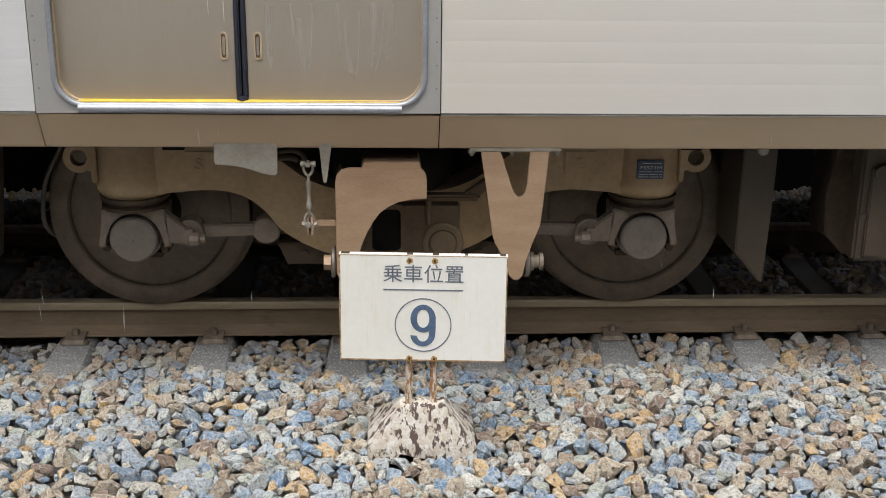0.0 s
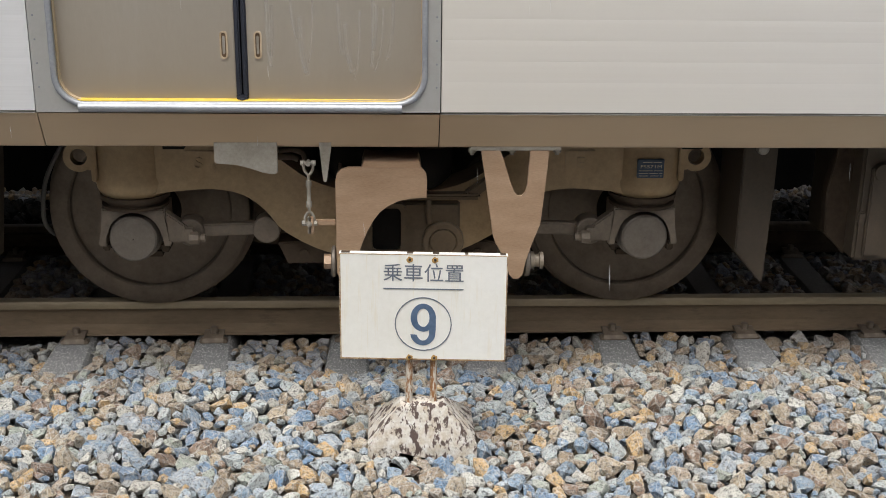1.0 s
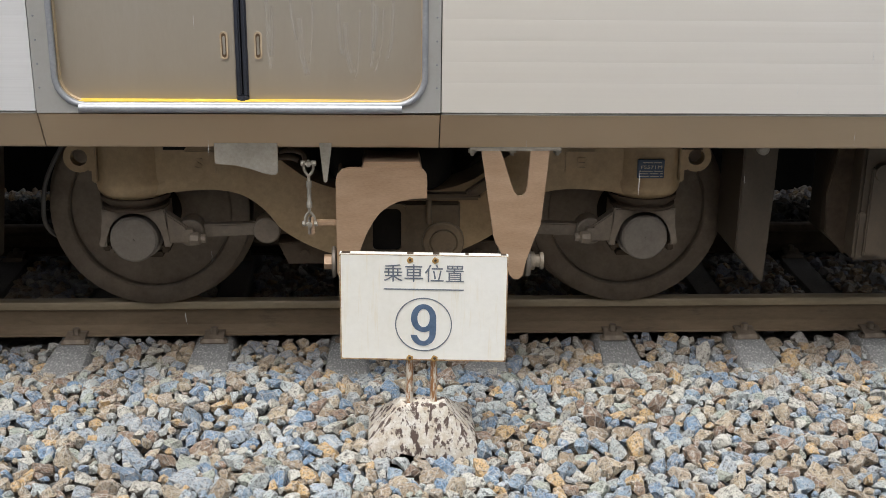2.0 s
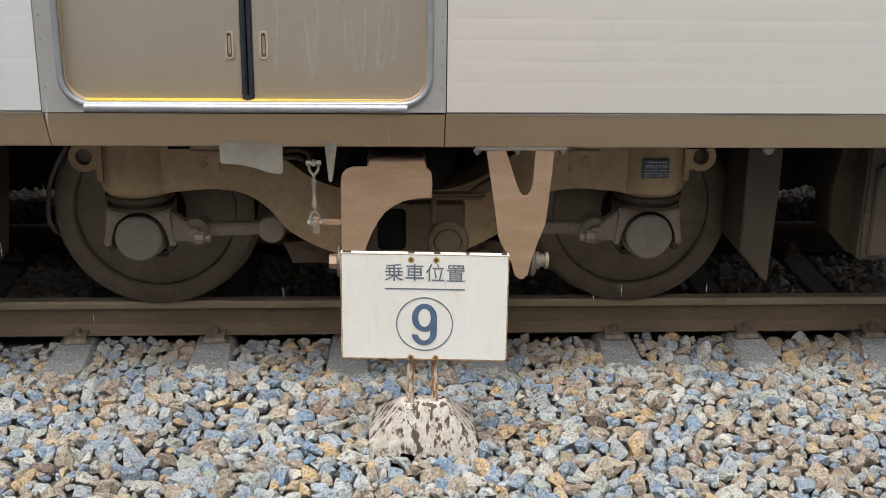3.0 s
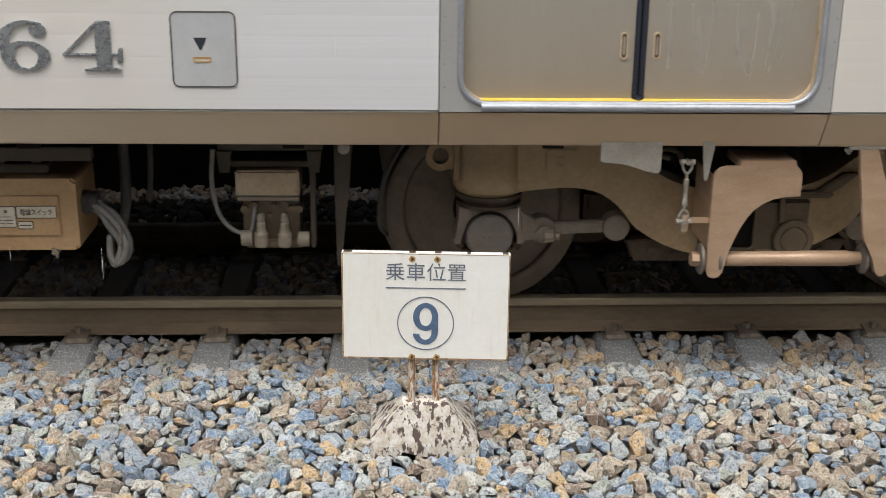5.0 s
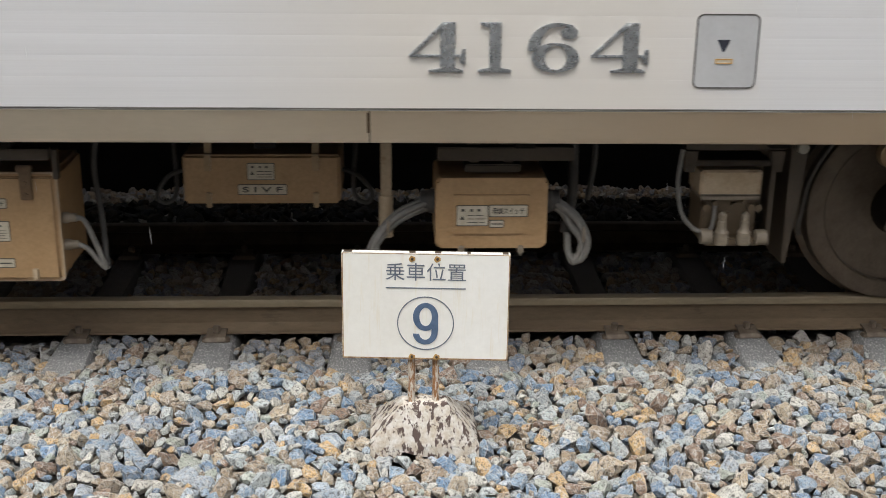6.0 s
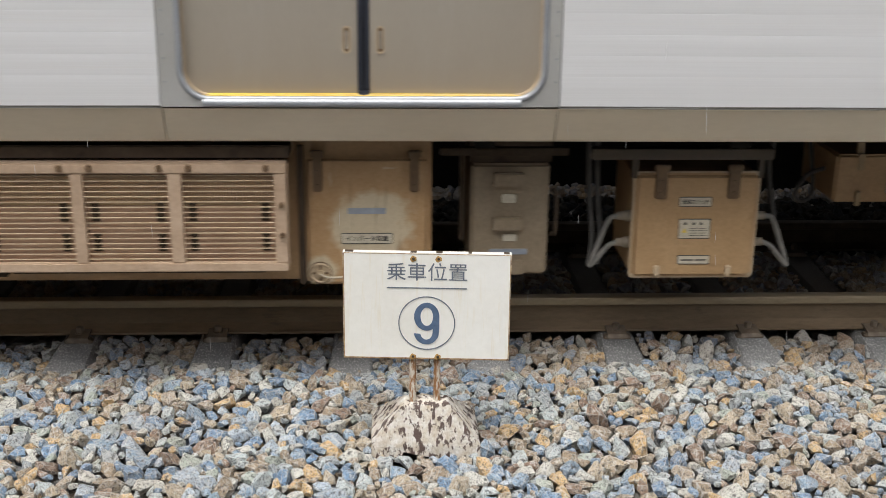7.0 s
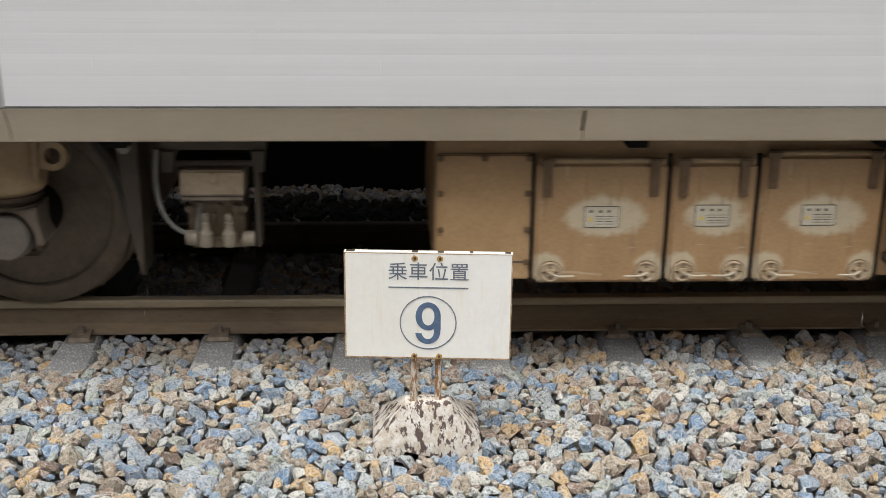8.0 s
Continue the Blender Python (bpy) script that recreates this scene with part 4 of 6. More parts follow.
def damper_set(cx):
    """The plates, hanger and long damper rod that hang outside the bogie."""
    d = cx - 0.031
    pl = [(-0.184, 0.375), (-0.184, 0.745), (-0.178, 0.772), (-0.16, 0.79), (-0.135, 0.797), (0.13, 0.797), (0.15, 0.789), (0.162, 0.772), (0.165, 0.745), (0.165, 0.676),
          (0.10, 0.674), (0.055, 0.667), (0.015, 0.648), (-0.018, 0.622), (-0.043, 0.588), (-0.062, 0.548), (-0.082, 0.50), (-0.098, 0.455), (-0.110, 0.40), (-0.116, 0.365), (-0.128, 0.345),
          (-0.15, 0.338), (-0.172, 0.346)]
    plate = part("damper_plate", prism(B(), [(x + d, z) for x, z in pl], -1.275, -1.257, 0.003), PLATE, car, "curved tan steel bracket plate")
    bm = B()
    prism(bm, [(x + d, z) for x, z in ((-0.085, 0.79), (-0.075, 0.818), (0.135, 0.818), (0.145, 0.79))], -1.27, -1.05, 0.004)
    box(bm, -0.18 + d, -0.165 + d, -1.257, -1.0, 0.45, 0.75, 0.003)
    box(bm, 0.10 + d, 0.115 + d, -1.257, -1.0, 0.69, 0.79, 0.003)
    part("plate_gusset", bm, PLATE, plate)
    arm = B()
    box(arm, -0.27 + d, -0.184 + d, -1.262, -1.24, 0.563, 0.585, 0.003)
    box(arm, -0.29 + d, -0.268 + d, -1.268, -1.245, 0.53, 0.60, 0.003)
    part("valve_arm", arm, PLATE, plate)
    # forked hanger
    out = [(0.367, 0.872), (0.44, 0.872), (0.452, 0.84), (0.486, 0.735), (0.497, 0.704), (0.513, 0.688), (0.53, 0.690), (0.542, 0.702), (0.548, 0.735), (0.553, 0.84), (0.554, 0.872),
           (0.627, 0.872), (0.622, 0.80), (0.607, 0.62), (0.603, 0.575), (0.574, 0.50), (0.552, 0.43), (0.542, 0.37), (0.525, 0.352), (0.505, 0.352), (0.488, 0.37), (0.475, 0.42), (0.458, 0.46), (0.429, 0.503),
           (0.421, 0.53), (0.40, 0.67)]
    hang = part("forked_hanger", prism(B(), [(x + d, z) for x, z in out], -1.298, -1.276, 0.003), PLATE, car, "tan forked steel hanger plate")
    bm = B()
    box(bm, 0.325 + d, 0.672 + d, -1.30, -1.15, 0.868, 0.882, 0.003)
    part("hanger_flange", bm, GALV, hang)
    for x in (0.335, 0.487, 0.66):
        bm = B()
        lathe(bm, ((0.016, 0.856), (0.016, 0.869)), x + d, -1.27, 0, "z", 6)
        lathe(bm, ((0.008, 0.846), (0.008, 0.857)), x + d, -1.27, 0, "z", 8)
        part("flange_bolt", bm, GALV, hang, smooth=False)
    # damper rod with rubber ends
    bm = B()
    lathe(bm, ((0.026, -0.10), (0.030, -0.095), (0.030, 0.20), (0.0315, 0.205), (0.0315, 0.40), (0.027, 0.41), (0.027, 0.45)), d, -1.225, 0.405, "x", 24)
    rod = part("damper", bm, PLATE, car, "long tan damper rod between plate and hanger")
    for x0, x1, r in ((-0.135, -0.118, 0.058), (-0.205, -0.188, 0.062), (0.452, 0.472, 0.062), (0.552, 0.575, 0.062)):
        part("rubber_disc", lathe(B(), ((r - 0.006, x0), (r, x0 + 0.004), (r, x1 - 0.004), (r - 0.006, x1)), d, -1.225, 0.405, "x", 24), CAPGREY, rod)
    part("end_nut", lathe(B(), ((0.03, -0.235), (0.03, -0.205)), d, -1.225, 0.405, "x", 6), PLATE, rod, "tan dusted end nut")
    bm = B()
    lathe(bm, ((0.036, 0.575), (0.036, 0.592), (0.026, 0.594), (0.026, 0.612), (0.034, 0.614), (0.034, 0.628)), d, -1.225, 0.405, "x", 20)
    part("end_nut", bm, PORCELAIN, rod, "dusty steel end nut")
    # stirrup plate, stay and levelling linkage
    step = [(-0.632, 0.90), (-0.632, 0.826), (-0.626, 0.819), (-0.55, 0.814), (-0.50, 0.803), (-0.455, 0.784), (-0.42, 0.777), (-0.404, 0.779), (-0.398, 0.788), (-0.397, 0.90)]
    part("guard_plate", prism(B(), [(x + d, z) for x, z in step], -1.30, -1.285, 0.002), GALV, car, "bent dusty steel guard plate under the sill")
    part("stay", prism(B(), [(x + d, z) for x, z in ((-0.242, 0.90), (-0.195, 0.90), (-0.197, 0.875), (-0.214, 0.752), (-0.220, 0.746), (-0.228, 0.752))], -1.30, -1.286, 0.002), GALV, car, "pointed bright steel stay")
    bm = B()
    x = -0.286 + d
    for z, turn in ((0.80, 1), (0.585, -1)):
        tube(bm, [(x - 0.016, -1.26, z + turn * 0.022), (x - 0.017, -1.26, z - turn * 0.012), (x, -1.26, z - turn * 0.034), (x + 0.017, -1.26, z - turn * 0.012), (x + 0.016, -1.26, z + turn * 0.022)], 0.0055, 8)
        lathe(bm, ((0.006, -0.03), (0.011, -0.028), (0.011, -0.018), (0.006, -0.017), (0.006, 0.017), (0.011, 0.018), (0.011, 0.028), (0.006, 0.03)), x, -1.26, z + turn * 0.012, "x", 8)
        lathe(bm, ((0.010, -0.018), (0.010, 0.018)), x, -1.26, z - turn * 0.0 + turn * 0.012, "y", 12)
    lathe(bm, ((0.006, 0.615), (0.006, 0.635), (0.011, 0.638), (0.011, 0.66), (0.008, 0.664), (0.008, 0.715), (0.011, 0.72), (0.011, 0.742), (0.006, 0.745), (0.006, 0.77)), x, -1.26, 0, "z", 10)
    box(bm, x - 0.008, x + 0.008, -1.268, -1.252, 0.53, 0.60, 0.003)
    part("turnbuckle", bm, GALV, car, "grey shackled turnbuckle link")
    bm = B()
    tube(bm, [(-0.40 + d, -1.2, 0.845), (-0.35 + d, -1.2, 0.85), (-0.31 + d, -1.2, 0.835), (-0.30 + d, -1.22, 0.81)], 0.011)
    tube(bm, [(-0.42 + d, -1.15, 0.81), (-0.36 + d, -1.15, 0.81), (-0.33 + d, -1.15, 0.80)], 0.014)
    part("air_hose", bm, IRON, car)


damper_set(0.031)
damper_set(-12.37)

# maker's plate on the first bogie: one legible line, the rest bars
mk = part("maker_plate", box(B(), 1.024, 1.132, -1.047, -1.03, 0.693, 0.77, 0.002), PLATEBLUE, car, "small blue maker's plate with pale lettering")
lettering("plate_type", "FS571M", 1.036, 1.122, 0.734, 0.747, -1.048, LABELWHITE, mk)
part("plate_print", bars(B(), 1.03, 1.126, 0.697, 0.729, -1.0475, 3, random.Random(4)), LABELWHITE, mk)
part("plate_print", bars(B(), 1.044, 1.12, 0.752, 0.766, -1.0475, 1, random.Random(5)), LABELWHITE, mk)


# rail guards: long tapering plates in front of and behind each bogie
def guard(outline, y0, y1):
    g = part("rail_guard", prism(B(), outline, y0, y1, 0.006), BOXDARK, car, "tapering brown rail guard plate")
    part("guard_knob", lathe(B(), ((0.02, y0 - 0.03), (0.025, y0 - 0.025), (0.025, y0 + 0.01)), (outline[0][0] + outline[1][0]) / 2, 0, 0.79, "y", 14), GALV, g)


guard([(1.49, 0.93), (1.635, 0.93), (1.632, 0.60), (1.622, 0.20), (1.60, 0.21), (1.49, 0.34)], -0.93, -0.62)
guard([(-1.66, 0.93), (-1.575, 0.93), (-1.60, 0.60), (-1.635, 0.28), (-1.652, 0.28), (-1.658, 0.60)], -0.93, -0.72)
guard([(-10.88, 0.93), (-10.78, 0.93), (-10.78, 0.50), (-10.785, 0.24), (-10.80, 0.24), (-10.84, 0.50)], -0.93, -0.72)
for run in ([(-1.306, -0.63, 0.815), (-1.371, -0.63, 0.732), (-1.453, -0.63, 0.577), (-1.478, -0.63, 0.42), (-1.468, -0.58, 0.33), (-1.43, -0.50, 0.27)],
            [(-11.089, -0.63, 0.815), (-11.028, -0.63, 0.73), (-10.955, -0.63, 0.593), (-10.913, -0.63, 0.439), (-10.918, -0.58, 0.33), (-10.95, -0.50, 0.27)]):
    part("wheel_hose", tube(B(), run, 0.010), CABLEMID, car, "pale hose beside the wheel")


# ---- underfloor equipment ----
RNG = random.Random(7)


def warning(x0, x1, z0, z1, y, parent, rows=3, mark=True):
    lb = part("warning_label", prism(B(), rounded(x0, x1, z0, z1, 0.004, 2), y - 0.0022, y), LABELWHITE, parent, "faded warning label")
    w_, h_ = x1 - x0, z1 - z0
    bm = bars(B(), x0 + 0.34 * w_, x1 - 0.08 * w_, z0 + 0.08 * h_, z0 + 0.60 * h_, y - 0.0024, rows, RNG)
    for u in (0.14, 0.42, 0.66):
        box(bm, x0 + u * w_, x0 + (u + 0.10) * w_, y - 0.003, y - 0.002, z0 + 0.72 * h_, z0 + 0.84 * h_)
    part("label_print", bm, INK, parent)
    if mark:
        w = 0.16 * (x1 - x0)
        cx, cz = x0 + 0.17 * (x1 - x0), z0 + 0.3 * (z1 - z0)
        part("label_mark", prism(B(), [(cx - w / 2, cz), (cx + w / 2, cz), (cx, cz + w * 0.9)], y - 0.0032, y - 0.002), YELLOW if rows == 4 else INK, parent)
    ring_prism_bm = ring_prism(B(), rounded(x0 - 0.003, x1 + 0.003, z0 - 0.003, z1 + 0.003, 0.005, 2), rounded(x0, x1, z0, z1, 0.004, 2), y - 0.0026, y)
    part("label_edge", ring_prism_bm, INK, parent)


def name_label(words, x0, x1, z0, z1, y, parent):
    part("name_label", prism(B(), rounded(x0, x1, z0, z1, 0.004, 2), y - 0.002, y), LABELWHITE, parent, "pale name label")
    part("label_edge", ring_prism(B(), rounded(x0 - 0.003, x1 + 0.003, z0 - 0.003, z1 + 0.003, 0.005, 2), rounded(x0, x1, z0, z1, 0.004, 2), y - 0.0026, y), INK, parent)
    p = 0.08 * (x1 - x0)
    if words:
        lettering("label_text", words, x0 + p, x1 - p, z0 + 0.2 * (z1 - z0), z1 - 0.2 * (z1 - z0), y - 0.0022, INK, parent, bold=0.018)
    else:
        part("label_print", bars(B(), x0 + p, x1 - p, z0 + 0.12 * (z1 - z0), z1 - 0.12 * (z1 - z0), y - 0.0024, 1, RNG), INK, parent)


def hinge(parent, x, y, z0, z1, w=0.04, material=None):
    bm = B()
    box(bm, x - w / 2, x + w / 2, y - 0.016, y + 0.002, z0, z1, 0.004)
    box(bm, x - w / 2 - 0.008, x + w / 2 + 0.008, y - 0.022, y, z1 - 0.03, z1, 0.005)
    for z in (z0 + 0.025, (z0 + z1) / 2):
        lathe(bm, ((0.008, y - 0.022), (0.008, y - 0.014)), x, 0, z, "y", 6)
    part("hinge", bm, material or HINGE, parent)


def latch(parent, x, y, z, way):
    bm = B()
    lathe(bm, ((0.043, y + 0.002), (0.043, y - 0.008), (0.038, y - 0.010), (0.033, y - 0.006), (0.033, y - 0.004)), x, 0, z, "y", 28)
    lathe(bm, ((0.016, y - 0.003), (0.016, y - 0.016)), x, 0, z, "y", 6)
    l_ = part("latch", bm, BOXPALE, parent)
    part("latch_rim", lathe(B(), ((0.0475, y + 0.001), (0.0475, y - 0.0025), (0.038, y - 0.0025)), x, 0, z, "y", 28), HINGE, parent)
    bm = B()
    tube(bm, [(x, y - 0.018, z), (x + way * 0.03, y - 0.024, z - 0.012), (x + way * 0.092, y - 0.024, z - 0.012)], 0.0042, 8)
    part("latch_handle", bm, LABELWHITE, l_)
    bm = B()
    box(bm, x - 0.033, x + 0.033, y - 0.009, y - 0.002, z - 0.004, z + 0.004)
    box(bm, x - 0.004, x + 0.004, y - 0.0085, y - 0.002, z - 0.033, z + 0.033)
    part("latch_cross", bm, HINGE, l_)


# converter covers side by side in one long case
CY = -1.10
part("equipment_case", box(B(), -9.58, -6.0, CY + 0.012, 0.2, 0.275, 0.935, 0.01), BOXTAN, car, "long tan underfloor equipment case")
end = part("plain_cover", box(B(), -9.575, -9.195, CY - 0.004, CY + 0.02, 0.275, 0.80, 0.006), BOXTAN, car, "plain tan bolted cover")
for x in (-9.56, -9.385, -9.21):
    for z in (0.785, 0.64, 0.49, 0.35):
        if x != -9.385 or z in (0.785, 0.35):
            part("cover_clip", box(B(), x - 0.012, x + 0.012, CY - 0.016, CY, z - 0.012, z + 0.012, 0.004), HINGE, end)
part("cover_joint", box(B(), -9.57, -9.20, CY - 0.007, CY, 0.348, 0.354), INK, end)
for x0, x1, zt, lx, lz0, lz1 in ((-9.185, -8.648, 0.768, -8.914, 0.507, 0.590), (-8.640, -8.288, 0.768, -8.465, 0.51, 0.595), (-8.280, -7.765, 0.800, -8.03, 0.512, 0.594)):
    mid = (x0 + x1) / 2
    mt = cover_paint("rubbed_cover_paint", (x1 - x0) / 2, 0.0, 0.265 - 0.55)
    cv = part("hinged_cover", box(B(), x0 + 0.006, x1 - 0.006, CY - 0.028, CY + 0.02, 0.265, zt, 0.014, 3), mt, car, "tan hinged cover, paint rubbed pale round its label", at=(mid, CY, 0.55))
    yf = CY - 0.028
    warning(lx - 0.068, lx + 0.068, lz0, lz1, yf, cv, 4)
    for x in (x0 + 0.048, x1 - 0.06):
        hinge(cv, x, yf, zt - 0.135, zt + 0.022, 0.038)
    part("hinge_bar", tube(B(), [(x0 + 0.02, yf + 0.004, zt + 0.012), (x1 - 0.02, yf + 0.004, zt + 0.012)], 0.012), BOGIE, cv)
    latch(cv, x0 + 0.072, yf, 0.316, 1)
    latch(cv, x1 - 0.072, yf, 0.316, -1)
for x in (-9.19, -8.644, -8.284, -7.76):
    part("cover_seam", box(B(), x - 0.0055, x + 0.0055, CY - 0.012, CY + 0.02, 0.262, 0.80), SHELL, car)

# inverter cover
mt = cover_paint("rubbed_inverter_paint", 0.245, 0.015, 0.258 - 0.5, 1.1, 0.15)
inv = part("inverter_cover", box(B(), -6.502, -6.012, CY - 0.008, CY + 0.02, 0.258, 0.79, 0.014, 3), mt, car, "tan inverter cover, rubbed pale round its labels", at=(-6.26, CY, 0.5))
part("blank_label", prism(B(), rounded(-6.336, -6.183, 0.560, 0.585, 0.004, 2), CY - 0.0105, CY - 0.007), LABELBLUE, inv, "faded blue label")
name_label("インバータ装置", -6.36, -6.159, 0.438, 0.477, CY - 0.008, inv)
for x in (-6.452, -6.07):
    hinge(inv, x, CY - 0.008, 0.655, 0.822, 0.036, HINGE)
latch(inv, -6.448, CY - 0.008, 0.312, 1)
latch(inv, -6.065, CY - 0.008, 0.312, -1)
bm = B()
box(bm, -6.53, -6.507, CY - 0.03, CY + 0.02, 0.27, 0.84, 0.004)
part("case_post", bm, IRON, car)


# cooler with three grilles
def cooler():
    y = -1.285
    x0, x1, z0, z1 = -7.752, -6.560, 0.380, 0.810
    c = part("cooler_body", box(B(), x0 + 0.02, x1 - 0.02, y + 0.027, CY + 0.1, z0 + 0.02, z1 - 0.02, 0.01), COOLER, car, "dusty brown finned cooler block")
    bm = B()
    box(bm, x0, x1, y, y + 0.10, z1 - 0.038, z1, 0.004)
    box(bm, x0, x1, y, y + 0.10, z0, z0 + 0.038, 0.004)
    for a, b in ((x0, -7.708), (-7.371, -7.323), (-7.007, -6.955), (-6.609, x1)):
        box(bm, a + 0.0005, b - 0.0005, y + 0.001, y + 0.099, z0 + 0.037, z1 - 0.037, 0.003)
    f = part("grille_frame", bm, CREAM, car, "cream painted grille frame over the cooler")
    for a, b in ((-7.708, -7.371), (-7.323, -7.007), (-6.955, -6.609)):
        for k in range(17):
            z = z0 + 0.050 + k * (z1 - z0 - 0.098) / 16
            part("grille_bar", box(B(), a - 0.002, b + 0.002, y + 0.012, y + 0.018, z - 0.0014, z + 0.0014), BOXPALE, f, smooth=False)
        bm = B()
        k, x = 0, a + 0.012
        while x < b - 0.01:
            box(bm, x, x + 0.004, y + 0.021, y + 0.03, z1 - 0.16, z1 - 0.045)
            x += 0.012
        box(bm, a, b, y + 0.021, y + 0.03, z1 - 0.165, z1 - 0.158)
        tagged(part("cooler_finning", bm, BOGIE, f), kind="stuff")
        for x in (a + 0.035, b - 0.035):
            for z in (z0 + 0.08, z0 + 0.2):
                bm = B()
                box(bm, x - 0.008, x + 0.008, y + 0.021, y + 0.06, z, z + 0.072, 0.002)
                for j in range(4):
                    box(bm, x - 0.016, x + 0.016, y + 0.019, y + 0.06, z + j * 0.02, z + j * 0.02 + 0.012, 0.002)
                part("cooler_clamp", bm, IRON, f)
    for x in (x0 + 0.02, -7.35, -6.98, x1 - 0.02):
        for q in (-0.055, 0.055):
            if x0 < x + q < x1:
                part("grille_clip", box(B(), x + q - 0.011, x + q + 0.011, y - 0.012, y + 0.01, z1 - 0.028, z1 - 0.004, 0.003), HINGE, f)
    for x in (x0 + 0.02, x1 - 0.02):
        for z in (0.65, 0.53):
            part("grille_bolt", lathe(B(), ((0.011, y - 0.012), (0.011, y + 0.002)), x, 0, z, "y", 6), HINGE, f)
    bm = B()
    box(bm, x0 - 0.01, x1 + 0.01, y + 0.05, CY + 0.3, z1 + 0.01, z1 + 0.06, 0.004)
    box(bm, x0 + 0.1, x1 - 0.1, y + 0.10, CY + 0.3, z0 - 0.04, z0 - 0.005, 0.004)
    box(bm, x0 + 0.02, x0 + 0.10, y + 0.05, CY + 0.2, z0 - 0.035, z0 + 0.002, 0.004)
    part("cooler_mount", bm, IRON, f)


cooler()

# small grey-brown relay box
sy = -1.02
bx = part("relay_box", box(B(), -5.838, -5.519, sy, -0.55, 0.268, 0.742, 0.012, 3), BOXGREY, car, "dull grey-brown relay box with raised blocks")
for xa, xb, za, zb in ((-5.748, -5.626, 0.652, 0.709), (-5.746, -5.627, 0.466, 0.52), (-5.741, -5.618, 0.276, 0.333)):
    part("raised_block", box(B(), xa, xb, sy - 0.03, sy, za, zb, 0.004), BOXGREY, bx)
bm = B()
prism(bm, rounded(-5.713, -5.655, 0.579, 0.615, 0.008, 3), sy - 0.004, sy)
prism(bm, rounded(-5.705, -5.648, 0.415, 0.445, 0.006, 3), sy - 0.004, sy)
part("box_label", bm, LABELWHITE, bx)
part("blue_label", prism(B(), rounded(-5.76, -5.602, 0.357, 0.381, 0.006, 3), sy - 0.004, sy), LABELBLUE, bx, "faded blue strip label")
bm = B()
box(bm, -5.97, -5.46, -1.12, -1.08, 0.80, 0.83, 0.004)
box(bm, -5.88, -5.86, sy + 0.06, sy + 0.1, 0.4, 0.8)
box(bm, -5.845, -5.51, sy + 0.02, -0.6, 0.742, 0.93, 0.004)
tube(bm, [(-5.50, sy + 0.05, 0.62), (-5.485, sy + 0.03, 0.6), (-5.485, sy + 0.03, 0.45), (-5.50, sy + 0.05, 0.43)], 0.009)
part("box_hanger", bm, IRON, bx)

# large switch box
by = -1.03
sw = part("switch_box", box(B(), -5.166, -4.654, by, -0.6, 0.254, 0.702, 0.016, 3), BOXTAN, car, "tan switch box with hinged lid and cables", at=(-4.91, by, 0.48))
part("lid_edge", ring_prism(B(), rounded(-5.172, -4.648, 0.248, 0.708, 0.02, 4), rounded(-5.160, -4.66, 0.260, 0.696, 0.014, 4), by + 0.016, by + 0.03), BOXPALE, sw)
for x in (-5.064, -4.764):
    hinge(sw, x, by, 0.60, 0.745, 0.048)
name_label("母線スイッチ", -4.981, -4.851, 0.566, 0.602, by, sw)
warning(-4.976, -4.849, 0.428, 0.508, by, sw, 4)
name_label("", -4.972, -4.842, 0.316, 0.350, by, sw)
for x in (-5.06, -4.76):
    part("toggle_latch", box(B(), x - 0.012, x + 0.012, by - 0.014, by + 0.002, 0.26, 0.31, 0.004), BOXPALE, sw)
bm = B()
box(bm, -5.37, -4.64, -1.13, -1.08, 0.785, 0.83, 0.004)
box(bm, -4.66, -4.64, by + 0.01, by + 0.05, 0.68, 0.80)
box(bm, -5.18, -5.16, by + 0.01, by + 0.05, 0.68, 0.80)
part("box_hanger", bm, BOXDARK, sw)
for x0, s in ((-5.166, -1), (-4.654, 1)):
    for z, zz in ((0.50, 0.0), (0.385, 1.0)):
        bm = B()
        lathe(bm, ((0.024, 0), (0.024, 0.02), (0.018, 0.03), (0.018, 0.055)) if s > 0 else ((0.018, -0.055), (0.018, -0.03), (0.024, -0.02), (0.024, 0)), x0, -0.95, z, "x", 16)
        part("cable_gland", bm, PORCELAIN, sw)
        bm = B()
        e = s * 0.14
        tube(bm, [(x0 + s * 0.05, -0.95, z), (x0 + s * 0.09, -0.96, z - 0.015), (x0 + e, -0.97, 0.36 if not zz else 0.31), (x0 + s * 0.165, -0.97, 0.285)], 0.011)
        part("box_cable", bm, CABLE, sw)
for q in (0, 0.035):
    part("riser_cable", tube(B(), [(-5.332 + q, -0.95, 0.29), (-5.318 + q, -0.93, 0.40), (-5.335 + q, -0.9, 0.60), (-5.345 + q, -0.88, 0.92)], 0.012), CABLEDARK, car)
bm = B()
tube(bm, [(-4.49, -0.95, 0.29), (-4.52, -0.85, 0.45), (-4.55, -0.8, 0.7), (-4.50, -0.8, 0.92)], 0.012)
part("riser_cable", bm, CABLEDARK, car)

